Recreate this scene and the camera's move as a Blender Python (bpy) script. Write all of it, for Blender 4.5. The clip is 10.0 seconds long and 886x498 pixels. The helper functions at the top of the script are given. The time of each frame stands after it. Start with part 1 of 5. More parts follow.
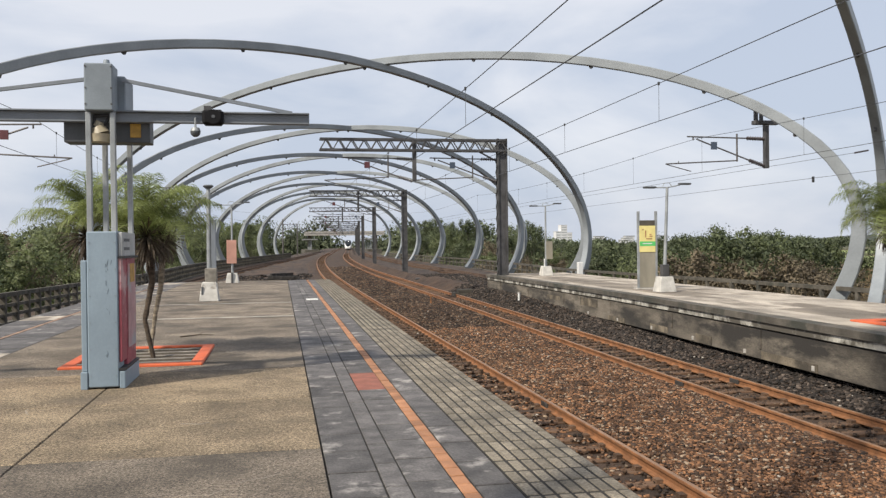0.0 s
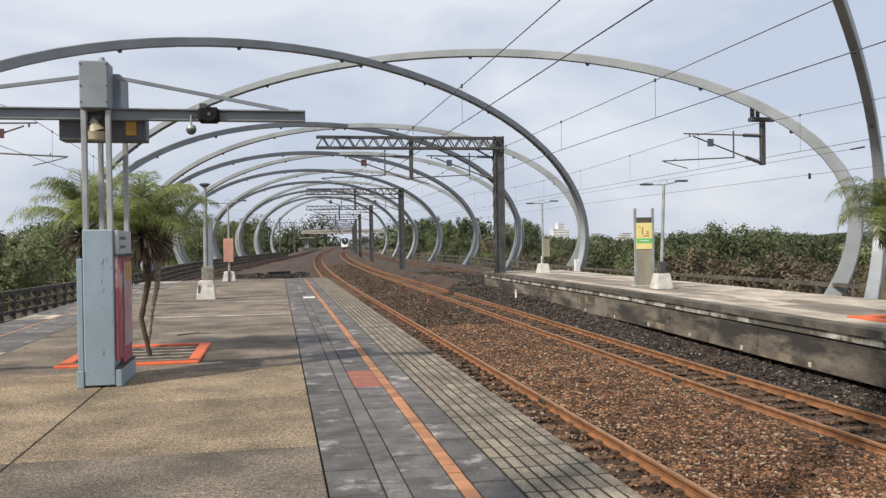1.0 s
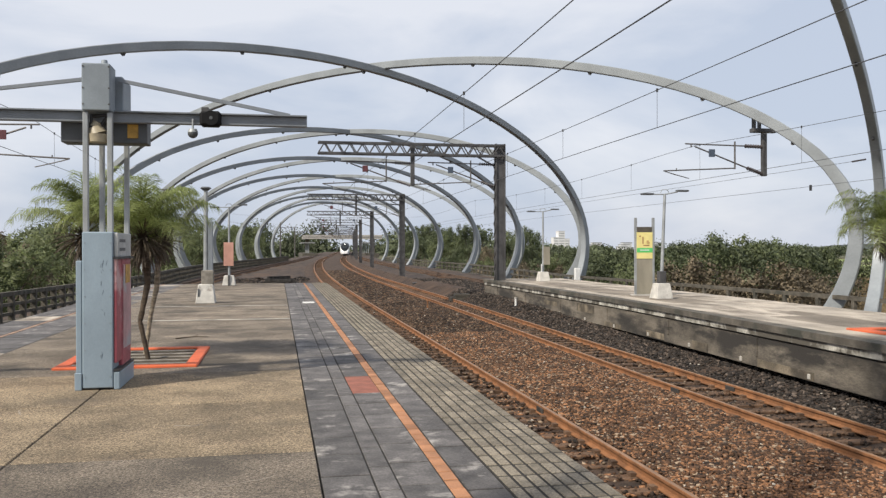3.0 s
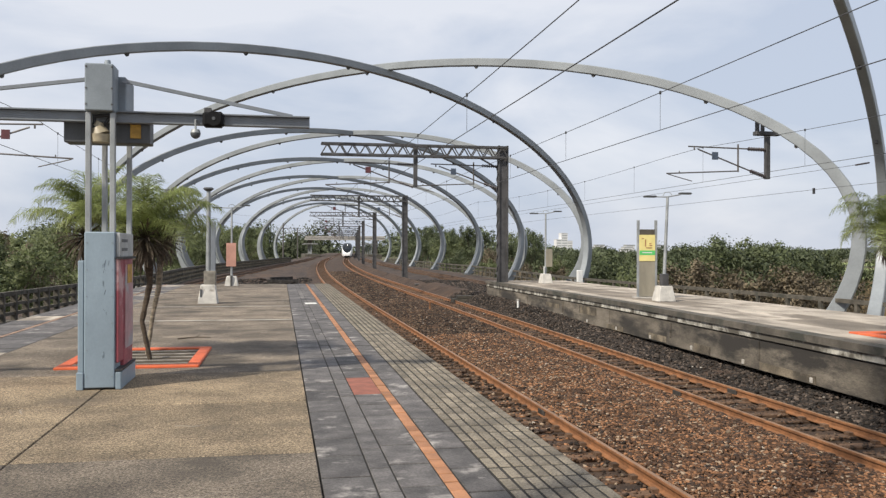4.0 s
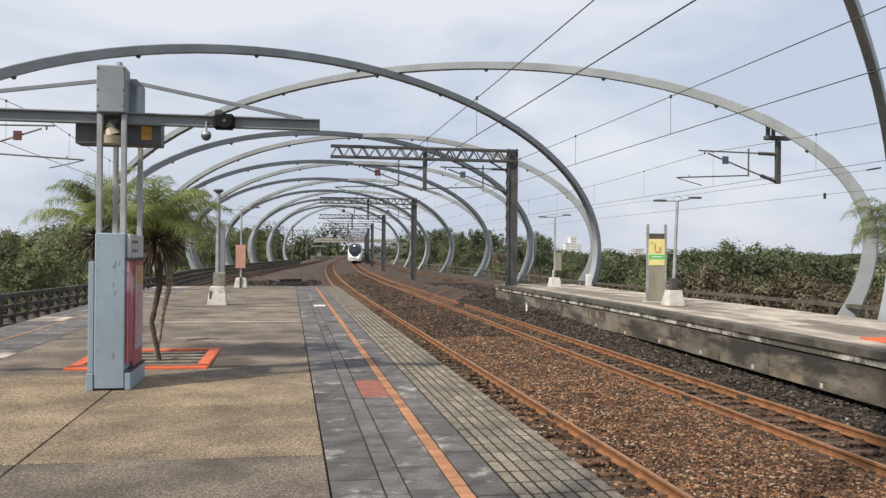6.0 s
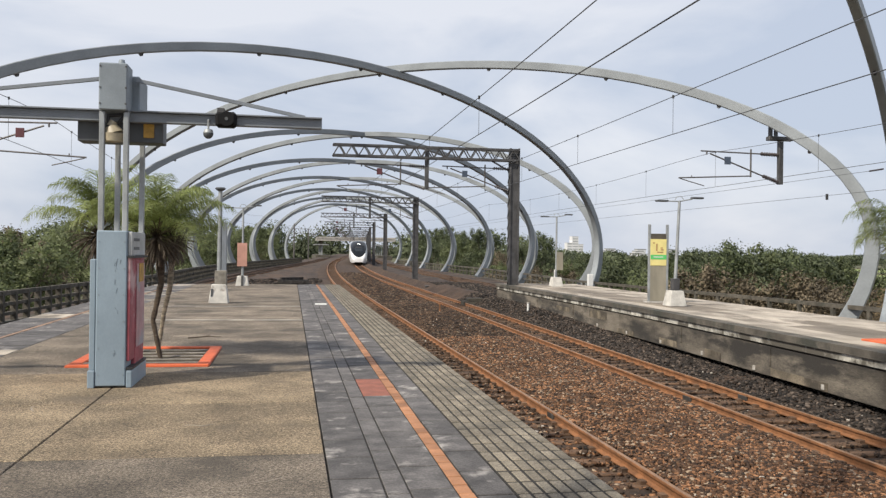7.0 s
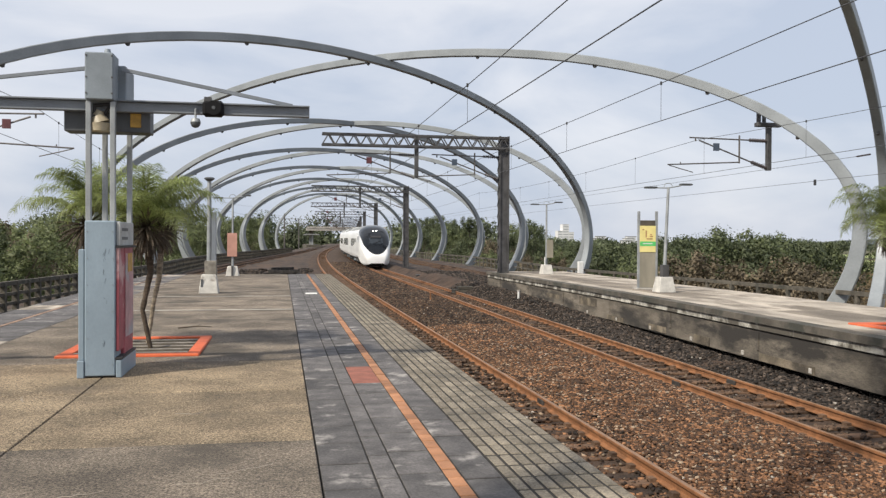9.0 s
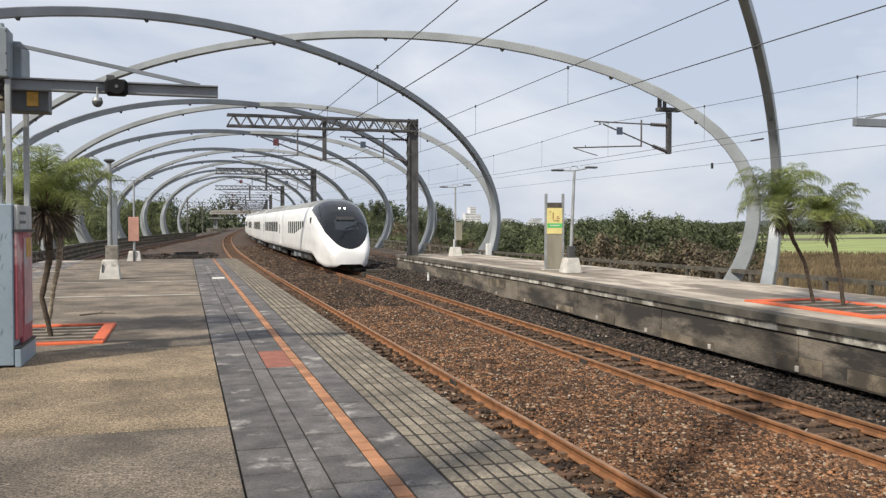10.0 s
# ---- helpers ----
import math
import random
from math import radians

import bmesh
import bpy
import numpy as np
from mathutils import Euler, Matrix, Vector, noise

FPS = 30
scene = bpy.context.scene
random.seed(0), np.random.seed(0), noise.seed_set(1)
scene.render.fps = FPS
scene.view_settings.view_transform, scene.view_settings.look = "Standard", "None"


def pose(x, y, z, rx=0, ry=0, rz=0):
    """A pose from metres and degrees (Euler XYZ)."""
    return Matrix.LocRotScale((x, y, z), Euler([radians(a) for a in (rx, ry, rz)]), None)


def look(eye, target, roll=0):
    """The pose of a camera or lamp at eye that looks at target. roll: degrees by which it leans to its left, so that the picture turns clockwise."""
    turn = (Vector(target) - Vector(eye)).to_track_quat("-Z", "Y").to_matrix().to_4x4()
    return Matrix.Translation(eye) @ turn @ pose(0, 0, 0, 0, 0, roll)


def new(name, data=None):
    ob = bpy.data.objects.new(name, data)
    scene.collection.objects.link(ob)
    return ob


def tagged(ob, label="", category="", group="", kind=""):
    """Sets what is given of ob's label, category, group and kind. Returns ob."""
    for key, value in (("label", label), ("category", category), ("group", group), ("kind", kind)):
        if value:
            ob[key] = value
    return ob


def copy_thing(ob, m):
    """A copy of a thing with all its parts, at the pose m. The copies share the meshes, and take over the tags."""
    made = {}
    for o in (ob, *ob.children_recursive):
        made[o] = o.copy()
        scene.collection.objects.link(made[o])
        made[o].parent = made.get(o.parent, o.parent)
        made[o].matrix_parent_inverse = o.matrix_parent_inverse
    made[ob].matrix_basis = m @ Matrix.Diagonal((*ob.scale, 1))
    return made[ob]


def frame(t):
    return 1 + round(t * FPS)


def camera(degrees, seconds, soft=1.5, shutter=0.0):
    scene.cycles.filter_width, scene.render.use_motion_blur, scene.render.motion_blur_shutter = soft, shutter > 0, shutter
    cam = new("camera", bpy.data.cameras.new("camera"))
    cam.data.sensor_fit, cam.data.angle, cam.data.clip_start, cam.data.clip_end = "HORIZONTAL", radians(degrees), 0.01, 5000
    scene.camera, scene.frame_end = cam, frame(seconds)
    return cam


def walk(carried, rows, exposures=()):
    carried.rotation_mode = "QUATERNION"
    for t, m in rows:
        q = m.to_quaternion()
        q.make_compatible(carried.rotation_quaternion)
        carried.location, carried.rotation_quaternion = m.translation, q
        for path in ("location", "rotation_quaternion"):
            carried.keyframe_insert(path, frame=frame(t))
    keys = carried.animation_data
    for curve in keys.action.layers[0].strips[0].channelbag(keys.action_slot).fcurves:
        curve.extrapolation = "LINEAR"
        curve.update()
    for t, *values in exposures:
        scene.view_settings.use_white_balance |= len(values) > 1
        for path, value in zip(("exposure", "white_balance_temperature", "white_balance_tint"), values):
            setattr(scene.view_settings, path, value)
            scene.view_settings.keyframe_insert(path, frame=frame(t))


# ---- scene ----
cam = camera(54.0, 10.0, soft=1.35)
PATH = [
    (0.0, pose(0.000, 0.000, 1.600, 89.600, 0.690, -10.600)),
    (0.5, pose(-0.004, 0.018, 1.600, 89.509, 0.759, -10.770)),
    (1.0, pose(0.007, 0.009, 1.591, 89.461, 0.860, -10.789)),
    (1.5, pose(0.001, 0.001, 1.592, 89.476, 0.705, -10.543)),
    (2.0, pose(0.008, -0.014, 1.594, 89.655, 0.407, -10.558)),
    (2.5, pose(0.010, 0.003, 1.590, 89.816, 0.224, -10.701)),
    (4.0, pose(0.023, 0.014, 1.590, 90.017, -0.164, -10.582)),
    (4.5, pose(0.021, 0.006, 1.593, 90.122, -0.286, -10.359)),
    (5.0, pose(0.022, 0.001, 1.593, 90.355, -0.316, -10.212)),
    (5.5, pose(0.018, 0.014, 1.590, 90.288, -0.358, -10.068)),
    (7.0, pose(0.020, 0.021, 1.592, 90.149, -0.774, -9.894)),
    (7.5, pose(0.024, 0.009, 1.591, 90.280, -0.750, -9.731)),
    (8.0, pose(0.036, -0.015, 1.594, 90.237, -0.673, -9.605)),
    (8.5, pose(0.045, -0.019, 1.588, 89.976, -0.542, -9.716)),
    (9.0, pose(0.041, -0.014, 1.574, 89.424, -0.306, -10.495)),
    (9.5, pose(-0.024, -0.028, 1.583, 88.753, -0.012, -12.328)),
    (10.0, pose(-0.028, -0.016, 1.564, 88.318, -0.017, -16.553)),
]
walk(cam, PATH)

# ---- light ----
SUN_DIR = Vector((0.86, 0.52, -0.98)).normalized()     # the way the sunlight travels
sun = new("sun", bpy.data.lights.new("sun", "SUN"))
sun.data.energy, sun.data.angle, sun.data.color = 4.9, radians(2.0), (1.0, 0.925, 0.80)
sun.matrix_world = look((-60, -36, 70), Vector((-60, -36, 70)) + SUN_DIR)
scene.view_settings.exposure = 0.0

world = bpy.data.worlds.new("sky")
scene.world = world
world.use_nodes = True
wn, wl = world.node_tree.nodes, world.node_tree.links
wn.clear()


def wnode(kind, **kw):
    n = wn.new(kind)
    for k, v in kw.items():
        if k in n.inputs:
            n.inputs[k].default_value = v
    return n


sky = wn.new("ShaderNodeTexSky")
sky.sky_type, sky.sun_disc = "NISHITA", False
sky.sun_elevation = math.asin(-SUN_DIR.z)
sky.sun_rotation = math.atan2(-SUN_DIR.x, -SUN_DIR.y)
sky.air_density, sky.dust_density = 1.0, 2.5
tc = wn.new("ShaderNodeTexCoord")
mp = wn.new("ShaderNodeMapping")
mp.inputs["Scale"].default_value = (1.0, 1.0, 2.6)
cl = wnode("ShaderNodeTexNoise", Scale=2.4, Detail=8.0, Roughness=0.52, Distortion=0.35)
ramp = wn.new("ShaderNodeValToRGB")
ramp.color_ramp.elements[0].position, ramp.color_ramp.elements[0].color = 0.41, (6.05, 6.75, 8.1, 1)
ramp.color_ramp.elements[1].position, ramp.color_ramp.elements[1].color = 0.60, (8.7, 8.95, 9.65, 1)
mix = wn.new("ShaderNodeMixRGB")
mix.inputs[0].default_value = 0.85
bg = wnode("ShaderNodeBackground", Strength=0.1)
wo = wn.new("ShaderNodeOutputWorld")
for a, b in ((tc.outputs["Generated"], mp.inputs[0]), (mp.outputs[0], cl.inputs["Vector"]), (cl.outputs["Fac"], ramp.inputs[0]),
             (sky.outputs[0], mix.inputs[1]), (ramp.outputs[0], mix.inputs[2]), (mix.outputs[0], bg.inputs[0]), (bg.outputs[0], wo.inputs[0])):
    wl.new(a, b)


# ---- materials ----
def material(name, base, rough=0.7, metal=0.0, var=0.35, scale=6.0, fine=60.0, bump=0.15, stain=None, stain_at=0.58, per_piece=0.0, stretch=(1, 1, 1), emit=0.0, fine_var=0.5, island=False, moving=False, spec=0.5, skew=False, pale=None, glow_through=0.0, speck=0.0):
    """Base colour with broad and fine variation, stains and relief, in metres."""
    m = bpy.data.materials.new(name)
    m.use_nodes = True
    nt = m.node_tree
    N, L = nt.nodes, nt.links
    b = N["Principled BSDF"]
    b.inputs["Roughness"].default_value, b.inputs["Metallic"].default_value = rough, metal
    tcx = N.new("ShaderNodeTexCoord")
    mpx = N.new("ShaderNodeMapping")
    mpx.inputs["Scale"].default_value = stretch
    L.new(tcx.outputs["Object"] if moving else N.new("ShaderNodeNewGeometry").outputs["Position"], mpx.inputs[0])
    b.inputs["Specular IOR Level"].default_value = spec

    def noise_node(sc, det):
        n = N.new("ShaderNodeTexNoise")
        n.inputs["Scale"].default_value, n.inputs["Detail"].default_value = sc, det
        L.new(mpx.outputs[0], n.inputs["Vector"])
        return n
    big, small = noise_node(scale, 6.0), noise_node(fine, 6.0)
    small.inputs["Roughness"].default_value = 0.7

    def spread(src, amount):
        r = N.new("ShaderNodeMapRange")
        r.inputs["From Min"].default_value, r.inputs["From Max"].default_value = 0.34, 0.66
        r.inputs["To Min"].default_value, r.inputs["To Max"].default_value = 1 - amount, 1 + amount
        L.new(src, r.inputs[0])
        return r.outputs[0]

    def times(x, y):
        q = N.new("ShaderNodeMath")
        q.operation = "MULTIPLY"
        L.new(x, q.inputs[0])
        L.new(y, q.inputs[1])
        return q.outputs[0]
    f = times(spread(big.outputs["Fac"], var), spread(small.outputs["Fac"], var * fine_var))
    if speck:
        # single grains and pebbles in the surface
        vo = N.new("ShaderNodeTexVoronoi")
        vo.inputs["Scale"].default_value = 70.0
        L.new(mpx.outputs[0], vo.inputs["Vector"])
        sv = N.new("ShaderNodeSeparateColor")
        L.new(vo.outputs["Color"], sv.inputs[0])
        sr = N.new("ShaderNodeMapRange")
        sr.inputs["To Min"].default_value, sr.inputs["To Max"].default_value = 1 - speck, 1 + speck
        L.new(sv.outputs[0], sr.inputs[0])
        f = times(f, sr.outputs[0])
    if per_piece:
        if island:
            src = N.new("ShaderNodeNewGeometry").outputs["Random Per Island"]
        else:
            src = N.new("ShaderNodeObjectInfo").outputs["Random"]
        r = N.new("ShaderNodeMapRange")
        r.inputs["To Min"].default_value, r.inputs["To Max"].default_value = 1 - per_piece, 1 + per_piece
        if skew:
            pw = N.new("ShaderNodeMath")
            pw.operation = "POWER"
            pw.inputs[1].default_value = 2.2
            L.new(src, pw.inputs[0])
            src = pw.outputs[0]
            r.inputs["To Min"].default_value, r.inputs["To Max"].default_value = 0.32, 2.35
        L.new(src, r.inputs[0])
        f = times(f, r.outputs[0])
    col = N.new("ShaderNodeVectorMath")
    col.operation = "SCALE"
    col.inputs[0].default_value = base
    L.new(f, col.inputs["Scale"])
    out = col.outputs[0]
    if pale:
        # some pieces are of a paler stone
        wr = N.new("ShaderNodeMath")
        wr.operation = "FRACT"
        wk = N.new("ShaderNodeMath")
        wk.operation = "MULTIPLY"
        wk.inputs[1].default_value = 17.31
        L.new(N.new("ShaderNodeNewGeometry").outputs["Random Per Island"], wk.inputs[0])
        L.new(wk.outputs[0], wr.inputs[0])
        gt = N.new("ShaderNodeMath")
        gt.operation = "GREATER_THAN"
        gt.inputs[1].default_value = 0.925
        L.new(wr.outputs[0], gt.inputs[0])
        mp2 = N.new("ShaderNodeMixRGB")
        mp2.inputs[2].default_value = (*pale, 1)
        L.new(gt.outputs[0], mp2.inputs[0])
        L.new(out, mp2.inputs[1])
        out = mp2.outputs[0]
    if stain:
        sn = noise_node(scale * 0.45, 8.0)
        sn.inputs["Roughness"].default_value = 0.65
        rp = N.new("ShaderNodeMapRange")
        rp.inputs["From Min"].default_value, rp.inputs["From Max"].default_value = stain_at, stain_at + 0.1
        L.new(sn.outputs["Fac"], rp.inputs[0])
        mx = N.new("ShaderNodeMixRGB")
        mx.inputs[2].default_value = (*stain, 1)
        L.new(rp.outputs[0], mx.inputs[0])
        L.new(out, mx.inputs[1])
        out = mx.outputs[0]
    L.new(out, b.inputs["Base Color"])
    if glow_through:
        # thin leaves let light through
        tr = N.new("ShaderNodeBsdfTranslucent")
        L.new(out, tr.inputs["Color"])
        mxs = N.new("ShaderNodeMixShader")
        mxs.inputs[0].default_value = glow_through
        L.new(b.outputs[0], mxs.inputs[1])
        L.new(tr.outputs[0], mxs.inputs[2])
        L.new(mxs.outputs[0], N["Material Output"].inputs["Surface"])
    if emit:
        b.inputs["Emission Color"].default_value = (*base, 1)
        b.inputs["Emission Strength"].default_value = emit
    if bump:
        bp = N.new("ShaderNodeBump")
        bp.inputs["Strength"].default_value, bp.inputs["Distance"].default_value = bump, 0.02
        L.new(small.outputs["Fac"], bp.inputs["Height"])
        L.new(bp.outputs[0], b.inputs["Normal"])
    return m


M = dict(
    slab=material("sandy_concrete_slab", (0.245, 0.186, 0.119), 0.92, speck=0.55, var=0.34, scale=1.3, fine=62, bump=1.0, stain=(0.135, 0.105, 0.075), stain_at=0.56, per_piece=0.10, fine_var=2.2),
    # same concrete with a darker, greyer base
    slab_grey=material("greyer_concrete_slab", (0.185, 0.150, 0.113), 0.92, speck=0.5, var=0.34, scale=1.2, fine=62, bump=1.0, stain=(0.085, 0.07, 0.054), stain_at=0.52, per_piece=0.12, fine_var=2.2),
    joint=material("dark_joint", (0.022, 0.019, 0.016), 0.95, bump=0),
    tile=material("grey_granite_tile", (0.094, 0.086, 0.082), 0.75, speck=0.2, var=0.34, scale=4.5, fine=50, bump=0.3, stain=(0.34, 0.315, 0.29), stain_at=0.56, per_piece=0.26, fine_var=0.8),
    whitetile=material("white_tile", (0.66, 0.65, 0.61), 0.7, var=0.1),
    darktan=material("dark_brown_strip", (0.075, 0.065, 0.05), 0.7, var=0.15),
    redtile=material("red_tile", (0.24, 0.085, 0.055), 0.75, var=0.2, per_piece=0.1),
    orange=material("orange_brick", (0.32, 0.15, 0.073), 0.75, var=0.28, scale=3, per_piece=0.2, stain=(0.24, 0.13, 0.075), stain_at=0.6),
    tactile=material("ribbed_edge_tile", (0.19, 0.162, 0.122), 0.88, speck=0.3, var=0.3, scale=2.5, stain=(0.10, 0.088, 0.07), stain_at=0.54, per_piece=0.22, bump=0.4),
    tactile_far=material("ribbed_edge_tile_far", (0.19, 0.162, 0.122), 0.88, var=0.3, scale=2.5, stain=(0.12, 0.115, 0.09), stain_at=0.58, per_piece=0.16, island=True),
    # stained concrete, its base darkened for the shade under the platform edge
    fascia=material("stained_shaded_concrete", (0.046, 0.037, 0.028), 0.92, var=0.5, scale=1.6, fine=30, bump=0.6, stain=(0.028, 0.025, 0.022), stain_at=0.49, stretch=(1, 1, 1.6)),
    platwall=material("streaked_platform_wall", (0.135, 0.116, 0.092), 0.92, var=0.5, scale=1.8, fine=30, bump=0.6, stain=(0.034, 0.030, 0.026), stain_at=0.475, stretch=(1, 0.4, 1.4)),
    plat2d=material("grimy_concrete", (0.20, 0.168, 0.132), 0.92, var=0.35, scale=1.3, bump=0.4, stain=(0.40, 0.35, 0.29), stain_at=0.56, per_piece=0.12, stretch=(1, 0.4, 1)),
    palebark=material("pale_palm_bark", (0.27, 0.225, 0.165), 0.95, var=0.4, scale=9, fine=40, bump=0.8, stretch=(1, 1, 3)),
    jet=material("matt_black_plastic", (0.008, 0.008, 0.009), 0.7, var=0.2, spec=0.2),
    screen=material("tinted_windscreen", (0.022, 0.027, 0.033), 0.08, var=0.1, bump=0, moving=True, spec=0.5),
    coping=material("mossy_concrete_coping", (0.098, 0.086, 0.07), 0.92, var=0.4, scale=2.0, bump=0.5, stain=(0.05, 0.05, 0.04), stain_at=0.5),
    whiteband=material("flaking_white_paint", (0.42, 0.40, 0.35), 0.9, var=0.4, scale=3, stain=(0.09, 0.08, 0.065), stain_at=0.44),
    ledge=material("ochre_stained_concrete", (0.17, 0.14, 0.10), 0.92, var=0.5, scale=1.6, fine=30, bump=0.6, stain=(0.06, 0.05, 0.038), stain_at=0.47),
    plat2=material("pale_concrete", (0.385, 0.335, 0.275), 0.9, var=0.35, scale=1.3, bump=0.4, stain=(0.165, 0.137, 0.106), stain_at=0.485, per_piece=0.12, stretch=(1, 0.4, 1)),
    ballast_dark=material("dark_trackbed", (0.047, 0.031, 0.022), 0.95, var=0.5, scale=1.1, fine=12, bump=0.9, fine_var=1.5, stain=(0.078, 0.046, 0.027), stain_at=0.52, stretch=(1, 0.35, 1)),
    paleorange=material("faded_orange_brick", (0.27, 0.175, 0.12), 0.8, var=0.3, scale=3),
    # leaf base lightened, so some distance haze sits in the colour
    leaf_far=material("hazed_distant_foliage", (0.12, 0.142, 0.08), 0.8, glow_through=0.3, var=0.4, scale=0.05, fine=0.5, per_piece=0.4, island=True, bump=0),
    pebble=material("pale_pebble", (0.42, 0.38, 0.33), 0.9, var=0.3),
    ballast=material("rusty_ballast", (0.050, 0.029, 0.017), 0.95, var=0.5, scale=1.2, fine=22, bump=0.9, fine_var=1.0),
    stone=material("ballast_stone", (0.140, 0.069, 0.0335), 0.92, pale=(0.33, 0.245, 0.17), var=0.3, scale=1.1, fine=70, bump=0.3, per_piece=0.8, island=True, skew=True),
    # darker base than the nearest stones
    brownstone=material("deep_brown_ballast_stone", (0.054, 0.0315, 0.0185), 0.92, pale=(0.17, 0.125, 0.085), var=0.35, scale=0.8, fine=70, bump=0.3, per_piece=0.8, island=True, skew=True),
    darkstone=material("dark_ballast_stone", (0.033, 0.0245, 0.019), 0.92, pale=(0.13, 0.10, 0.08), var=0.35, scale=2.0, fine=70, bump=0.3, per_piece=0.8, island=True, skew=True),
    rust=material("rusty_rail_side", (0.215, 0.094, 0.038), 0.85, var=0.3, scale=5, fine=50, bump=0.2),
    dullrust=material("dull_brown_rust", (0.10, 0.062, 0.042), 0.9, var=0.3, scale=5, fine=50, bump=0.2),
    railtop=material("worn_rail_head", (0.26, 0.148, 0.08), 0.5, metal=0.2, var=0.2, scale=4),
    sleeper=material("brown_sleeper", (0.108, 0.062, 0.036), 0.95, var=0.4, scale=5, fine=40, bump=0.5, per_piece=0.25, stretch=(0.4, 1, 1)),
    archpaint=material("pale_grey_arch_paint", (0.228, 0.246, 0.258), 0.4, var=0.14, scale=0.7, fine=12, bump=0.05, stain=(0.16, 0.17, 0.175), stain_at=0.62),
    dark=material("black_rubber", (0.022, 0.022, 0.024), 0.6, var=0.2),
    mast=material("dark_galvanised_steel", (0.078, 0.076, 0.077), 0.6, metal=0.3, var=0.3, scale=3, bump=0.15, stain=(0.115, 0.092, 0.08), stain_at=0.62),
    galv=material("galvanised_steel", (0.31, 0.325, 0.33), 0.55, metal=0.35, var=0.2, scale=3),
    arm=material("weathered_steel_tube", (0.12, 0.11, 0.105), 0.55, metal=0.4, var=0.2),
    insul=material("glazed_brown_insulator", (0.045, 0.035, 0.035), 0.3, var=0.2),
    cable=material("oxidised_copper_cable", (0.06, 0.062, 0.066), 0.6, var=0.1, bump=0),
    concrete=material("grey_concrete", (0.40, 0.375, 0.34), 0.92, var=0.25, scale=3, fine=40, bump=0.4, stain=(0.22, 0.2, 0.175), stain_at=0.57),
    fence=material("mildewed_concrete_fence", (0.088, 0.078, 0.062), 0.95, var=0.35, scale=3, fine=30, bump=0.5, stain=(0.05, 0.05, 0.04), stain_at=0.53),
    cab=material("blue_grey_cabinet_paint", (0.225, 0.285, 0.335), 0.5, var=0.09, scale=1.6, fine=30, bump=0.06, stain=(0.12, 0.15, 0.185), stain_at=0.60, stretch=(1.6, 1.6, 1.0)),
    greypaint=material("grey_paint", (0.205, 0.235, 0.26), 0.55, var=0.14, scale=3, stain=(0.18, 0.19, 0.195), stain_at=0.6),
    cabred=material("faded_red_paint", (0.29, 0.062, 0.08), 0.55, var=0.2, scale=5, stain=(0.48, 0.31, 0.31), stain_at=0.525),
    white=material("white_gloss_paint", (0.85, 0.85, 0.84), 0.28, var=0.05, scale=1.2, bump=0.02, moving=True),
    palewhite=material("white_plastic", (0.68, 0.68, 0.66), 0.5, var=0.08),
    glass=material("dark_windscreen", (0.010, 0.012, 0.015), 0.10, var=0.1, bump=0, moving=True, spec=0.3),
    window=material("tinted_train_window", (0.075, 0.075, 0.08), 0.15, var=0.15, bump=0, moving=True),
    under=material("sooty_underframe", (0.045, 0.04, 0.036), 0.8, metal=0.2, var=0.4, scale=4, moving=True),
    roofgrey=material("grey_train_roof", (0.24, 0.245, 0.24), 0.6, var=0.15, scale=2, moving=True),
    lamp=material("lit_headlamp", (1.0, 0.97, 0.9), 0.3, emit=14.0, var=0.02, bump=0),
    yellow=material("yellow_sign", (0.72, 0.62, 0.25), 0.55, var=0.06, bump=0),
    green=material("green_sign_band", (0.10, 0.50, 0.14), 0.55, var=0.06, bump=0),
    tan=material("tan_sign_board", (0.27, 0.245, 0.19), 0.7, var=0.15, scale=3, stretch=(1, 1, 0.3)),
    pink=material("faded_pink_board", (0.46, 0.245, 0.19), 0.7, var=0.12, scale=3),
    amber=material("amber_label", (0.42, 0.24, 0.04), 0.6, var=0.25, scale=12),
    cream=material("cream_ceramic", (0.34, 0.29, 0.20), 0.45, var=0.2),
    planter=material("orange_planter_kerb", (0.58, 0.115, 0.04), 0.7, var=0.15, scale=4, stain=(0.40, 0.11, 0.05), stain_at=0.62),
    soil=material("dark_soil", (0.07, 0.052, 0.036), 0.95, var=0.4, scale=6, bump=0.8),
    bark=material("palm_bark", (0.075, 0.055, 0.038), 0.95, var=0.4, scale=9, fine=40, bump=0.8, stretch=(1, 1, 3)),
    frond=material("palm_leaflet", (0.235, 0.275, 0.095), 0.45, glow_through=0.5, var=0.35, scale=3, per_piece=0.45, island=True, bump=0),
    deadfrond=material("dry_palm_frond", (0.105, 0.08, 0.058), 0.8, var=0.3, per_piece=0.5, island=True, bump=0),
    leaf_a=material("dark_foliage", (0.102, 0.124, 0.06), 0.6, glow_through=0.35, var=0.35, scale=0.5, fine=3, per_piece=0.28, island=True, bump=0),
    leaf_b=material("light_foliage", (0.150, 0.176, 0.08), 0.6, glow_through=0.45, var=0.35, scale=0.5, fine=3, per_piece=0.28, island=True, bump=0),
    leaf_c=material("dry_brown_foliage", (0.172, 0.138, 0.09), 0.75, glow_through=0.3, var=0.35, scale=0.5, fine=3, per_piece=0.28, island=True, bump=0),
    trunk=material("tree_bark", (0.10, 0.08, 0.06), 0.95, var=0.3, scale=5, bump=0.5),
    ground=material("rough_grass_ground", (0.085, 0.082, 0.038), 0.95, var=0.45, scale=0.06, fine=0.8, bump=0.3, stain=(0.17, 0.12, 0.06), stain_at=0.55),
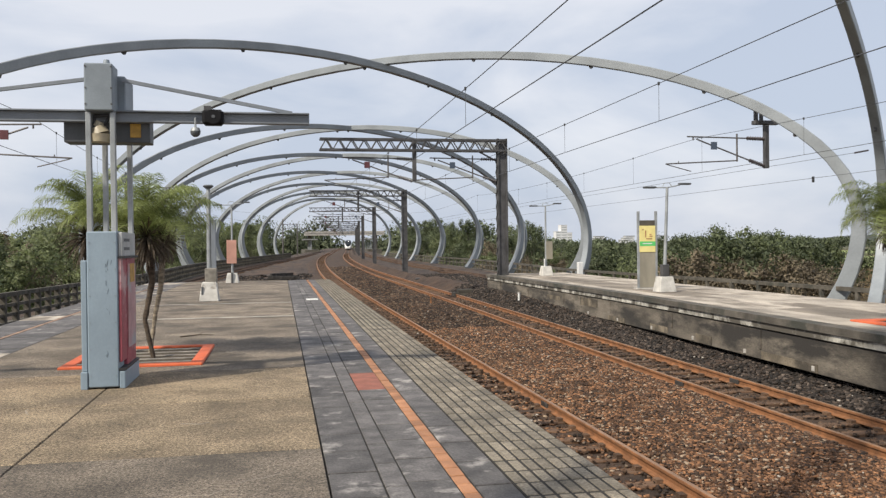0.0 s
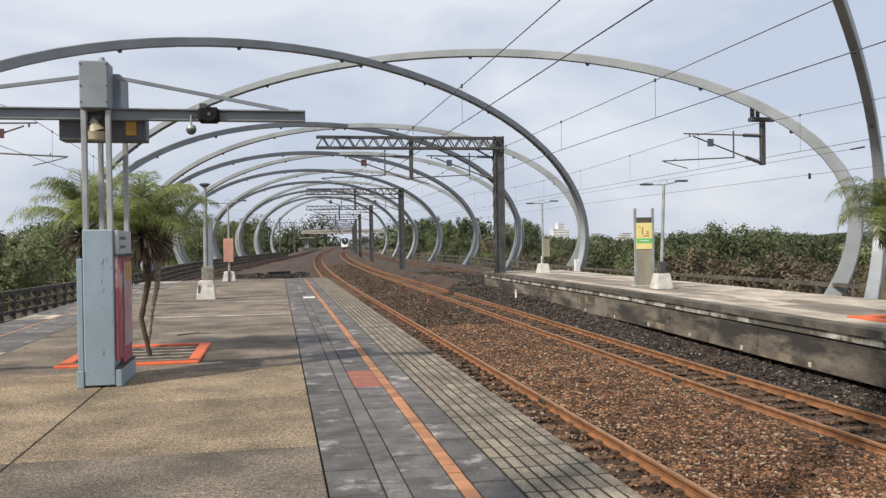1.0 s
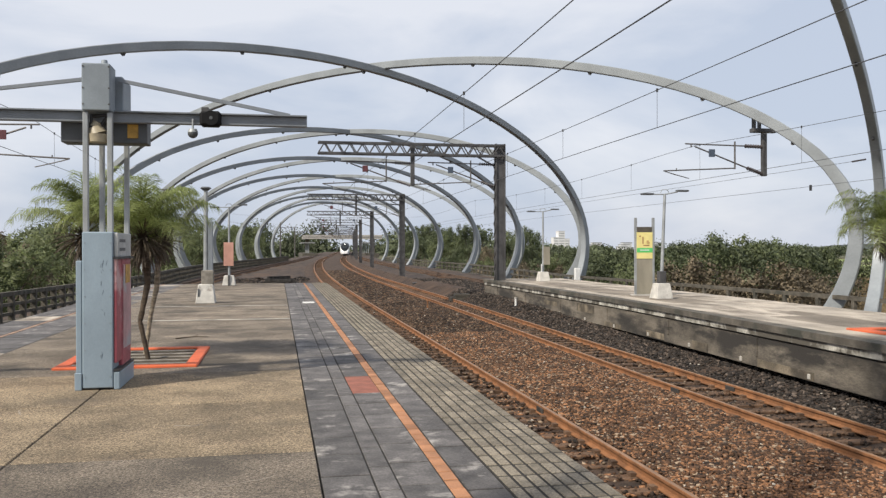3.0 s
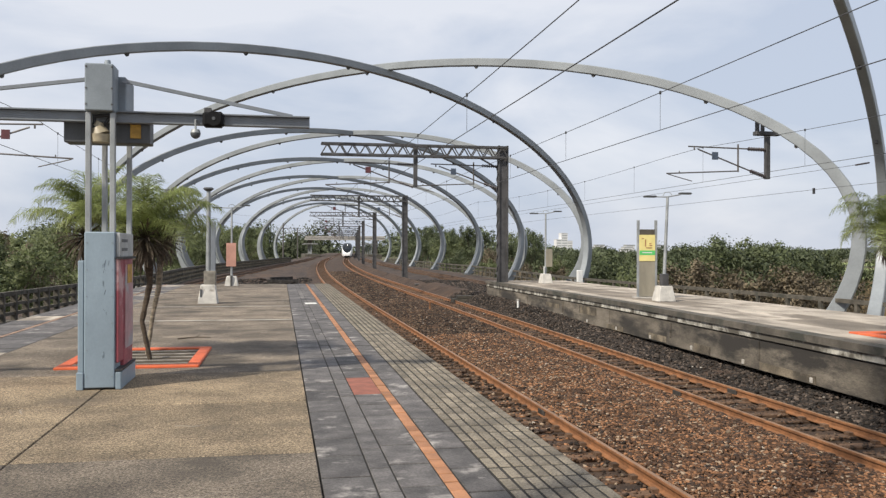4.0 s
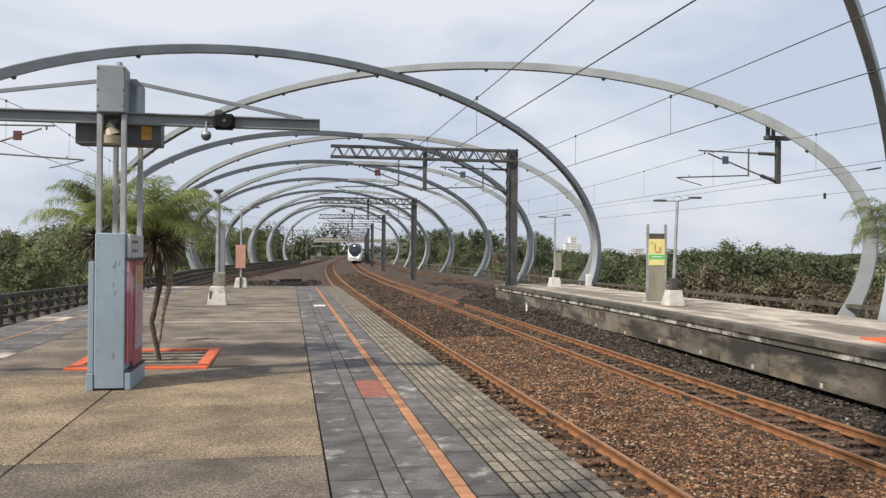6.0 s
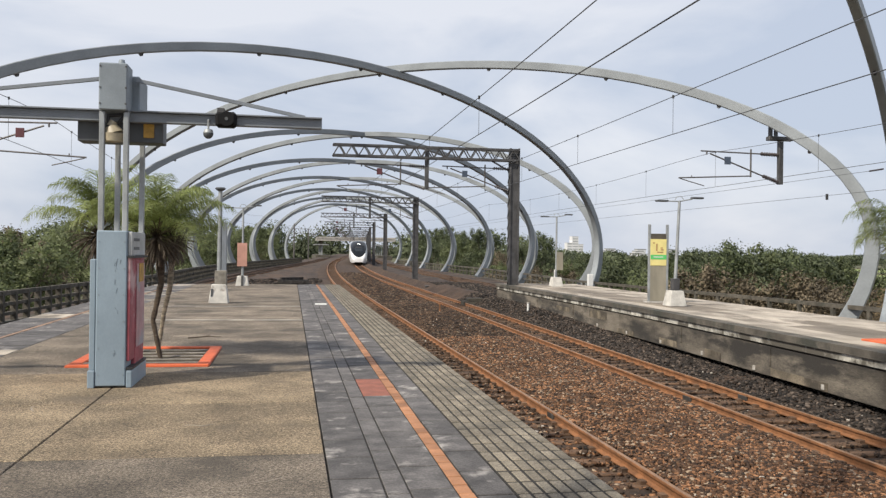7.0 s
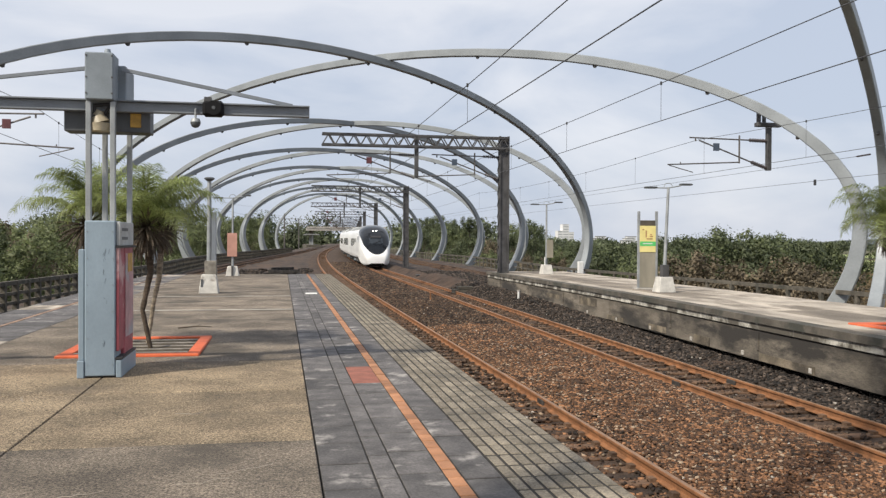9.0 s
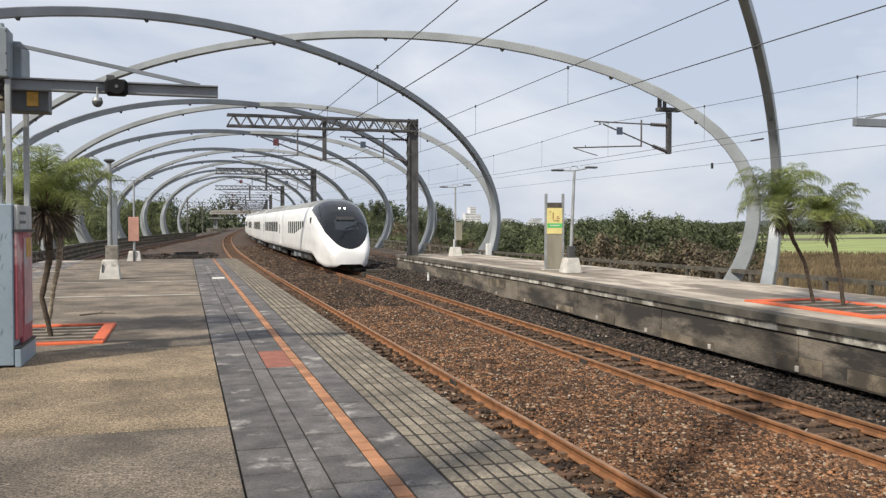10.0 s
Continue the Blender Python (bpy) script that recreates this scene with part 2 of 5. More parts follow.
    field=material("rice_field", (0.22, 0.26, 0.085), 0.9, var=0.2, scale=0.05, fine=0.6, stretch=(1, 4, 1), bump=0.1),
    reeds=material("dry_reeds", (0.225, 0.168, 0.095), 0.9, glow_through=0.5, var=0.35, scale=0.12, fine=4, per_piece=0.15, island=True, bump=0),
    hill=material("far_wooded_hill", (0.05, 0.062, 0.056), 0.95, var=0.4, scale=0.03, fine=0.35, bump=0.4),
    farwall=material("pale_building_wall", (0.62, 0.62, 0.62), 0.8, var=0.08, scale=0.2, bump=0),
    deckside=material("viaduct_concrete", (0.33, 0.31, 0.28), 0.92, var=0.25, scale=0.8, bump=0.3),
)
M["pinkred"] = material("red_enamel", (0.11, 0.033, 0.038), 0.5, var=0.15)
M["bluegrey"] = material("blue_enamel", (0.06, 0.08, 0.115), 0.5, var=0.15)
M["cabpale"] = material("pale_scuffed_pink", (0.40, 0.23, 0.24), 0.5, var=0.2, scale=4, stain=(0.33, 0.34, 0.37), stain_at=0.52)
M["meter"] = material("pale_grey_box_paint", (0.38, 0.39, 0.385), 0.55, var=0.15, scale=5, stain=(0.25, 0.24, 0.22), stain_at=0.6)
M["chip"] = material("bare_chipped_metal", (0.12, 0.145, 0.17), 0.6, var=0.2)
M["beamgrey"] = material("dull_grey_beam", (0.19, 0.208, 0.23), 0.55, metal=0.1, var=0.15, scale=2)
M["darkgrey"] = material("dark_grey_box", (0.075, 0.08, 0.085), 0.55, var=0.15, scale=5)
M["paleconc"] = material("pale_painted_concrete", (0.50, 0.48, 0.44), 0.9, var=0.2, scale=4, stain=(0.25, 0.22, 0.19), stain_at=0.56, bump=0.3)
M["slatgrey"] = material("weathered_slat", (0.22, 0.20, 0.17), 0.9, var=0.3, scale=5)


# ---- small builders ----
def thing(name, label, category, at=(0, 0, 0), turn=0.0, group="", kind=""):
    ob = new(name)
    ob.matrix_basis = pose(*at, 0, 0, turn)
    ob.empty_display_size = 0.1
    return tagged(ob, label, category, group, kind)


def smooth_by(me, angle=35):
    me.polygons.foreach_set("use_smooth", [True] * len(me.polygons))
    me.set_sharp_from_angle(angle=radians(angle))


def mesh_of(name, bm, mat, smooth=True):
    me = bpy.data.meshes.new(name)
    bm.normal_update()
    bm.to_mesh(me)
    bm.free()
    for q in (mat if isinstance(mat, (list, tuple)) else [mat]):
        me.materials.append(q)
    if smooth:
        smooth_by(me)
    return me


def part(name, bm, mat, parent=None, label="", smooth=True):
    """One mesh object under a thing or a part."""
    ob = new(name, mesh_of(name, bm, mat, smooth))
    ob.parent = parent
    if label:
        ob["label"] = label
    return ob


def from_arrays(name, verts, faces, mat, parent=None, smooth=False, normals=None):
    me = bpy.data.meshes.new(name)
    v = np.asarray(verts, dtype=np.float32)
    f = np.asarray(faces, dtype=np.int32)
    me.vertices.add(len(v))
    me.vertices.foreach_set("co", v.ravel())
    k = f.shape[1]
    me.loops.add(f.size)
    me.loops.foreach_set("vertex_index", f.ravel())
    me.polygons.add(len(f))
    me.polygons.foreach_set("loop_start", np.arange(0, f.size, k, dtype=np.int32))
    me.update(calc_edges=True)
    me.validate()
    me.materials.append(mat)
    if smooth:
        me.polygons.foreach_set("use_smooth", [True] * len(me.polygons))
    if normals is not None:
        me.polygons.foreach_set("use_smooth", [True] * len(me.polygons))
        me.normals_split_custom_set_from_vertices(normals)
    ob = new(name, me)
    ob.parent = parent
    return ob


def box(bm, x0, y0, z0, x1, y1, z1, bevel=0.0, m=None):
    r = bmesh.ops.create_cube(bm, size=1.0)
    vs = r["verts"]
    t = Matrix.Translation(((x0 + x1) / 2, (y0 + y1) / 2, (z0 + z1) / 2)) @ Matrix.Diagonal((abs(x1 - x0), abs(y1 - y0), abs(z1 - z0), 1))
    bmesh.ops.transform(bm, matrix=(m @ t) if m else t, verts=vs)
    if bevel:
        es = list({e for v in vs for e in v.link_edges})
        bmesh.ops.bevel(bm, geom=es, offset=bevel, segments=1, affect="EDGES", profile=0.5)
    return bm


def boxes(*args, bevel=0.0):
    bm = bmesh.new()
    for a in args:
        box(bm, *a, bevel=bevel)
    return bm


def rod(bm, p, q, r0, r1=None, sides=8):
    """A tapered round bar from p to q."""
    p, q = Vector(p), Vector(q)
    d = q - p
    res = bmesh.ops.create_cone(bm, cap_ends=True, segments=sides, radius1=r0, radius2=r0 if r1 is None else r1, depth=d.length)
    bmesh.ops.transform(bm, matrix=Matrix.Translation((p + q) / 2) @ d.to_track_quat("Z", "Y").to_matrix().to_4x4(), verts=res["verts"])
    return bm


def rods(*args, sides=8):
    bm = bmesh.new()
    for a in args:
        rod(bm, *a, sides=sides)
    return bm


def bar(bm, p, q, w, h):
    """A square bar from p to q, w wide and h high."""
    p, q = Vector(p), Vector(q)
    d = q - p
    res = bmesh.ops.create_cube(bm, size=1.0)
    rot = d.to_track_quat("Y", "Z").to_matrix().to_4x4()
    bmesh.ops.transform(bm, matrix=Matrix.Translation((p + q) / 2) @ rot @ Matrix.Diagonal((w, d.length, h, 1)), verts=res["verts"])
    return bm


def sweep(bm, pts, section, ups=None, closed=True):
    """Sweep a section (list of (side, up)) along pts; the up axis is z or ups[i]."""
    rings = []
    n = len(pts)
    for i, p in enumerate(pts):
        d = (Vector(pts[min(i + 1, n - 1)]) - Vector(pts[max(i - 1, 0)])).normalized()
        up = Vector(ups[i]) if ups else Vector((0, 0, 1))
        side = d.cross(up).normalized()
        up = side.cross(d).normalized()
        rings.append([bm.verts.new(Vector(p) + side * a + up * b) for a, b in section])
    k = len(section)
    for i in range(n - 1):
        for j in range(k if closed else k - 1):
            bm.faces.new((rings[i][j], rings[i][(j + 1) % k], rings[i + 1][(j + 1) % k], rings[i + 1][j]))
    if closed:
        bm.faces.new(rings[0][::-1])
        bm.faces.new(rings[-1])
    bmesh.ops.recalc_face_normals(bm, faces=bm.faces)
    return bm


# ---- the plan: lines along the railway ----
def bend(y):
    """Sideways shift of the line where it curves east and then runs straight again."""
    return max(0.0, min(y, 190.0) - 40.0) ** 2 / 3800.0 + 0.0789 * max(0.0, y - 190.0)


def ease(a, b, y):
    s = min(1.0, max(0.0, (y - a) / (b - a)))
    return s * s * (3 - 2 * s)


RAIL_Z = -1.05


def grade(y):
    """The line climbs a little where it curves away."""
    return 0.34 * ease(55, 210, y)


GAUGE = 1.135


def track_x(k, y):
    base = {"left": -7.2 + 6.6 * ease(42, 190, y), "near": 3.78, "far": 8.0 + 0.32 * ease(12, 45, y) * (1 - 0.6 * ease(55, 95, y)), "right": 15.7 - 3.4 * ease(70, 230, y)}[k]
    return base + bend(y)


def turn_at(y):
    return -math.degrees(math.atan(max(0.0, min(y, 190.0) - 40.0) / 1900.0))


# feet of the crossing arches, station by station: y, x of the west foot, x of the east foot
NODES = [(-30, -12.0, 20.5), (-3.5, -10.2, 20.5), (28.6, -12.9, 20.75), (55, -10.4, 19.0), (75, -10.4, 20.5), (95, -9.63, 21.23), (115, -7.58, 20.84), (135, -5.21, 20.76), (155, -3.0, 21.1), (175, -0.4, 21.4)]


def node_x(side, y):
    ys = [n[0] for n in NODES]
    return float(np.interp(y, ys, [n[1 if side < 0 else 2] for n in NODES])) + (0.0 if y < 175 else bend(y) - bend(175))


def frange(a, b, step):
    n = max(1, int(round((b - a) / step)))
    return [a + (b - a) * i / n for i in range(n + 1)]

# ---- ground, viaduct, ballast ----
def grid_sheet(name, xs, ys, zf, mat, smooth=True):
    verts = [(x, y, zf(x, y)) for y in ys for x in xs]
    nx = len(xs)
    faces = [(j * nx + i, j * nx + i + 1, (j + 1) * nx + i + 1, (j + 1) * nx + i) for j in range(len(ys) - 1) for i in range(nx - 1)]
    return from_arrays(name, verts, faces, mat, smooth=smooth)


GROUND_Z = -7.0


def ground_z(x, y):
    d = math.hypot(x, y)
    return GROUND_Z + 1.2 * noise.noise((x * 0.02, y * 0.02, 0)) * min(1.0, d / 80) + 3.2 * ease(180, 330, y) * (1 - ease(30, 80, abs(x - 10 - bend(y))))


def spaced(lo, hi, fine):
    a = list(np.arange(-120, 121, fine))
    out = [lo] + [lo + (-120 - lo) * f for f in (0.4, 0.7, 0.88, 0.96)] + a + [120 + (hi - 120) * f for f in (0.04, 0.12, 0.3, 0.6, 1.0)]
    return [float(v) for v in out]


ground = tagged(grid_sheet("ground", spaced(-2600, 2600, 8.0), [-400, -200, -100] + frange(-60, 420, 8) + [480, 560, 700, 1000, 1600, 2600, 4200], ground_z, M["ground"]), "rough grassy land below the railway viaduct", "ground", kind="structure")

deck_ys = frange(-30, 175, 5) + frange(185, 540, 12)
bm = bmesh.new()
rings = []
for y in deck_ys:
    a, b = node_x(-1, y) - 1.0, node_x(1, y) + 1.0
    if y > 175:
        a, b = min(a, bend(y) - 3.0), b
    rings.append([bm.verts.new(v) for v in ((a, y, -1.45), (b, y, -1.45), (b, y, -2.7), (a, y, -2.7))])
for r, s in zip(rings, rings[1:]):
    for j in range(4):
        bm.faces.new((r[j], r[(j + 1) % 4], s[(j + 1) % 4], s[j]))
bmesh.ops.recalc_face_normals(bm, faces=bm.faces)
tagged(part("viaduct_deck", bm, M["deckside"]), "long concrete viaduct deck under the tracks", "viaduct", kind="structure")


def bed(name, x_lo, x_hi, ys, ridge, label, step=0.5, mat="ballast_dark"):
    """A strip of ballast with an uneven top."""
    verts, faces = [], []
    k = 0
    cols = int((x_hi(ys[0]) - x_lo(ys[0])) / step) + 1
    for y in ys:
        a, b = x_lo(y), x_hi(y)
        for i in range(cols + 1):
            x = a + (b - a) * i / cols
            verts.append((x, y, ridge(x, y) + grade(y) + 0.05 * noise.noise((x * 1.1, y * 1.1, 3)) + 0.02 * noise.noise((x * 5, y * 5, 7))))
    for j in range(len(ys) - 1):
        for i in range(cols):
            p = j * (cols + 1) + i
            faces.append((p, p + 1, p + cols + 2, p + cols + 1))
    return tagged(from_arrays(name, verts, faces, M[mat], smooth=True), label, "ballast", kind="structure")


def ballast_z(x, y):
    """Height of the ballast between the rails and the platforms."""
    z = RAIL_Z - 0.19
    for k in ("near", "far"):
        d = abs(x - track_x(k, y))
        if 0.56 < d < 1.7:
            z += 0.07 * ease(0.56, 0.8, d) * (1 - ease(1.25, 1.7, d))
    mid = (track_x("near", y) + track_x("far", y)) / 2
    z += 0.16 * max(0.0, 1 - abs(x - mid) / 1.3)
    e = x - track_x("far", y)
    if e > 0.9:
        z += (0.15 + 0.36 * ease(20, 40, y)) * ease(0.9, 1.9, e)
    return z


def west_z(x, y):
    heap = 0.42 * math.exp(-((x + 0.2) / 0.9) ** 2 - ((y - 52) / 7) ** 2) + 0.30 * math.exp(-((x - 1.6) / 0.6) ** 2 - ((y - 47) / 4) ** 2)
    return RAIL_Z - 0.19 + heap + 0.16 * noise.noise((x * 0.7, y * 0.35, 4)) + 0.10 * noise.noise((x * 1.9, y * 0.8, 9)) + 0.3 * math.exp(-((x - 3.0) / 0.7) ** 2 - ((y - 57) / 5) ** 2)


bed("ballast_middle", lambda y: 2.1 + bend(y), lambda y: 10.7 + bend(y), frange(-14, 60, 0.35), ballast_z, "rust-brown crushed stone bed between two platforms", 0.3, "ballast")
bed("ballast_far", lambda y: node_x(-1, y) + 0.4, lambda y: node_x(1, y) - 0.4, frange(60, 175, 1.0) + frange(177, 540, 3.0), lambda x, y: RAIL_Z - 0.22 + 0.10 * noise.noise((x * 0.5, y * 0.3, 1)), "brown ballast under converging tracks", 0.8)
bed("ballast_west", lambda y: node_x(-1, y) + 0.4, lambda y: -5.4 if y < 40 else 2.1 + bend(y), frange(-14, 60, 1.0), west_z, "brown ballast beside the island platform", 0.5)
bed("ballast_crown", lambda y: track_x("near", y) - 1.7, lambda y: track_x("far", y) + 1.7, frange(59.5, 175, 1.0) + frange(178, 540, 3.0), lambda x, y: ballast_z(x, y) + 0.0, "rust-brown ballast under the running lines", 0.35, "ballast")
bed("ballast_east", lambda y: 14.2 if y < 43 else 10.6 + bend(y), lambda y: node_x(1, y) - 0.4, frange(-14, 60, 1.0), lambda x, y: RAIL_Z - 0.19, "brown ballast behind the far platform", 0.7)


# loose stones, thickest where they can be told apart
def stones(name, n, x0, x1, y0, y1, size, mat, zf, avoid, label, seed, power=1.6):
    rng = np.random.default_rng(seed)
    hull = np.array([(a, b, c) for c in (-1, 1) for b in (-1, 1) for a in (-1, 1)], dtype=float) * 0.75
    quads = np.array([(0, 2, 3, 1), (4, 5, 7, 6), (0, 1, 5, 4), (2, 6, 7, 3), (0, 4, 6, 2), (1, 3, 7, 5)])
    x = rng.uniform(x0, x1, n)
    y = y0 + (y1 - y0) * rng.random(n) ** power
    keep = np.array([not avoid(a, b) for a, b in zip(x, y)])
    x, y = x[keep], y[keep]
    n = len(x)
    x = x + np.array([bend(b) for b in y])
    z = np.array([zf(a, b) + grade(b) for a, b in zip(x, y)])
    s = size * rng.uniform(0.55, 1.35, n) * (1 + 0.012 * (y - y0))
    v = hull[None] * rng.uniform(0.45, 1.3, (n, 8, 3))
    v = v * np.stack([s * rng.uniform(0.9, 1.75, n), s * rng.uniform(0.7, 1.15, n), s * rng.uniform(0.42, 0.8, n)], 1)[:, None]
    tilt = rng.uniform(-0.9, 0.9, n)[:, None]
    v = np.stack([v[..., 0], v[..., 1] * np.cos(tilt) - v[..., 2] * np.sin(tilt), v[..., 1] * np.sin(tilt) + v[..., 2] * np.cos(tilt)], -1)
    a = rng.uniform(0, 6.28, n)
    c, q = np.cos(a)[:, None], np.sin(a)[:, None]
    vx, vy = v[..., 0] * c - v[..., 1] * q, v[..., 0] * q + v[..., 1] * c
    v = np.stack([vx + x[:, None], vy + y[:, None], v[..., 2] + (z + 0.016 + 0.022 * rng.random(n))[:, None]], -1)
    f = quads[None] + (np.arange(n) * 8)[:, None, None]
    return tagged(from_arrays(name, v.reshape(-1, 3), f.reshape(-1, 4), mat), label, "ballast", kind="stuff")


def near_rail(x, y):
    return any(abs(abs(x - track_x(k, y) + bend(y)) - GAUGE / 2) < 0.085 for k in ("near", "far"))


stones("ballast_stones", 62000, 4.55, 7.45, 5.5, 27, 0.0215, M["stone"], ballast_z, near_rail, "loose rust-brown crushed stones between the tracks", 1, 1.75)
# a darker brown mix takes over from the near stones further along
stones("ballast_stones", 17000, 4.55, 7.45, 9, 45, 0.028, M["brownstone"], ballast_z, near_rail, "deep brown stones further along the tracks", 9, 0.85)
stones("ballast_stones", 7000, 2.5, 4.55, 15, 43, 0.029, M["brownstone"], ballast_z, lambda x, y: near_rail(x, y) or (abs(x - 3.78) < 1.2 and (y % 0.6) < 0.24), "deep brown stones among the sleepers", 12, 1.0)
stones("ballast_stones", 8000, 2.5, 4.55, 5.5, 18, 0.026, M["stone"], ballast_z, lambda x, y: near_rail(x, y) or (abs(x - 3.78) < 1.2 and (y % 0.6) < 0.24), "loose brown stones among the sleepers", 2)
stones("ballast_stones", 9000, 7.45, 8.8, 6.5, 42, 0.027, M["brownstone"], ballast_z, lambda x, y: near_rail(x, y) or (abs(x - 8.2) < 1.2 and (y % 0.6) < 0.24), "loose brown stones inside the far track", 3)
stones("ballast_stones", 17000, 8.75, 10.4, 7.0, 48, 0.031, M["darkstone"], ballast_z, near_rail, "dark sooty stones along the platform wall", 4)

stones("ballast_stones", 6000, 10.3, 15.5, 43.2, 75, 0.05, M["darkstone"], lambda x, y: RAIL_Z - 0.10, lambda x, y: False, "dark stones behind the far platform end", 10, 1.4)
stones("ballast_stones", 9000, 4.4, 7.4, 42, 100, 0.05, M["brownstone"], ballast_z, near_rail, "brown stones between the distant tracks", 6, 1.3)
stones("ballast_stones", 5000, -4.0, 2.4, 41, 80, 0.055, M["darkstone"], west_z, lambda x, y: False, "dark stones beyond the platform end", 7, 1.3)
stones("ballast_stones", 5000, 2.5, 10.2, -14, 5.5, 0.034, M["stone"], ballast_z, near_rail, "loose brown stones along the near track", 8, 0.8)
stones("ballast_stones", 1500, 2.75, 4.8, 5.5, 26, 0.024, M["brownstone"], lambda x, y: RAIL_Z - 0.165, near_rail, "small deep brown stones strewn over the sleepers", 13, 1.3)
stones("pale_stones", 130, 2.6, 10.2, 6.0, 40, 0.022, M["pebble"], lambda x, y: ballast_z(x, y) + 0.02, near_rail, "scattered pale stones and litter on the ballast", 5)


# ---- platforms ----
P1_W, P1_E, P1_END = -5.7, 2.2, 40.0
P2_E, P2_END = 14.4, 43.0

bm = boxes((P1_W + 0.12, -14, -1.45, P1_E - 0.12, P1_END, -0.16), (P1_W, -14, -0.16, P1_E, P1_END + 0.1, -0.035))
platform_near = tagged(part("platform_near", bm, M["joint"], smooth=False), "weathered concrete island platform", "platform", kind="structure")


def p2_edge(y):
    return 9.5 + 0.75 * ease(6, 28, y)


def strip(x_lo, x_hi, z0, z1, ys):
    """A solid strip along the platform between two lines."""
    bm = bmesh.new()
    rings = [[bm.verts.new(v) for v in ((x_lo(y), y, z0), (x_hi(y), y, z0), (x_hi(y), y, z1), (x_lo(y), y, z1))] for y in ys]
    for r, q in zip(rings, rings[1:]):
        for j in range(4):
            bm.faces.new((r[j], r[(j + 1) % 4], q[(j + 1) % 4], q[j]))
    bm.faces.new(rings[0])
    bm.faces.new(rings[-1][::-1])
    bmesh.ops.recalc_face_normals(bm, faces=bm.faces)
    return bm


P2_YS = frange(-14, P2_END, 3.0)
# set-back body in shade-dark concrete, for the dark void below the wall
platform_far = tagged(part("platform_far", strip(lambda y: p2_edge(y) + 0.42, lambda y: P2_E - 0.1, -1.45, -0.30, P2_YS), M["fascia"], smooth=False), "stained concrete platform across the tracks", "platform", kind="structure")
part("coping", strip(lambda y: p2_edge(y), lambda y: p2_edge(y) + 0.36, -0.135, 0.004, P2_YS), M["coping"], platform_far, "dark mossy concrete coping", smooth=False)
part("painted_band", strip(lambda y: p2_edge(y) + 0.045, lambda y: p2_edge(y) + 0.5, -0.27, -0.139, P2_YS), M["whiteband"], platform_far, "flaking white-painted band", smooth=False)
# dark strip colours in the shade line below the painted band
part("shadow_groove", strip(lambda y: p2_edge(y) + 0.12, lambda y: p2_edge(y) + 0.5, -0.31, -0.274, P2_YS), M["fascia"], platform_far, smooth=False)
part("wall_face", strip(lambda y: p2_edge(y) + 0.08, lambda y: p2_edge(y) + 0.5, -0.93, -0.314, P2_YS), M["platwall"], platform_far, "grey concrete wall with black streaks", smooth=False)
rng_w = random.Random(21)
y = -6.0
while y < 40:
    l = rng_w.uniform(0.7, 2.2)
    z0 = rng_w.choice((-0.925, -0.90, -0.62))
    part("wall_patch", strip(lambda q: p2_edge(q) + 0.068 + 0.004 * (z0 > -0.7), lambda q: p2_edge(q) + 0.3, z0, z0 + rng_w.uniform(0.14, 0.30), frange(y, y + l, 0.7)), M["ledge"], platform_far, "ochre repair patch", smooth=False)
    y += l + rng_w.uniform(0.5, 2.8)
for i in range(10):
    y = -2.0 + 4.7 * i
    part("buttress", boxes((p2_edge(y) + 0.05, y - 0.03, -0.72, p2_edge(y) + 0.4, y + 0.03 + 0.02 * (i % 3), -0.318), bevel=0.01), M["platwall"], platform_far, smooth=False)
for i in range(14):
    y = 4.0 + 2.7 * i
    part("marker_plate", boxes((p2_edge(y) + 0.05, y - 0.05, -0.90, p2_edge(y) + 0.2, y + 0.04, -0.80), bevel=0.008), M["concrete"], platform_far, "small pale plate", smooth=False)


def piece_mesh(name, w, l, h, bevel, mat):
    bm = bmesh.new()
    box(bm, 0, 0, -h, w, l, 0)
    top = [e for e in bm.edges if all(v.co.z > -1e-5 for v in e.verts)]
    bmesh.ops.bevel(bm, geom=top, offset=bevel, segments=1, affect="EDGES", profile=0.5)
    return mesh_of(name, bm, mat, smooth=False)


def lay(name, me, x, y, z, parent):
    ob = new(name, me)
    ob.parent = parent
    ob.location = (x, y, z)
    return ob

# ---- tracks ----
def rail_section():
    return [(-0.065, -0.14), (0.065, -0.14), (0.065, -0.125), (0.012, -0.105), (0.012, -0.045), (0.034, -0.035), (0.034, -0.006), (0.026, 0.0), (-0.026, 0.0), (-0.034, -0.006), (-0.034, -0.035), (-0.012, -0.045), (-0.012, -0.105), (-0.065, -0.125)]


def sleeper_bm():
    bm = boxes((-1.0, -0.11, -0.30, 1.0, 0.11, -0.15), bevel=0.015)
    for s in (-1, 1):
        for d in (-0.1, 0.1):
            box(bm, s * GAUGE / 2 + d - 0.04, -0.06, -0.15, s * GAUGE / 2 + d + 0.04, 0.06, -0.10)
    return bm


SLEEPER = mesh_of("sleeper", sleeper_bm(), M["sleeper"], smooth=False)


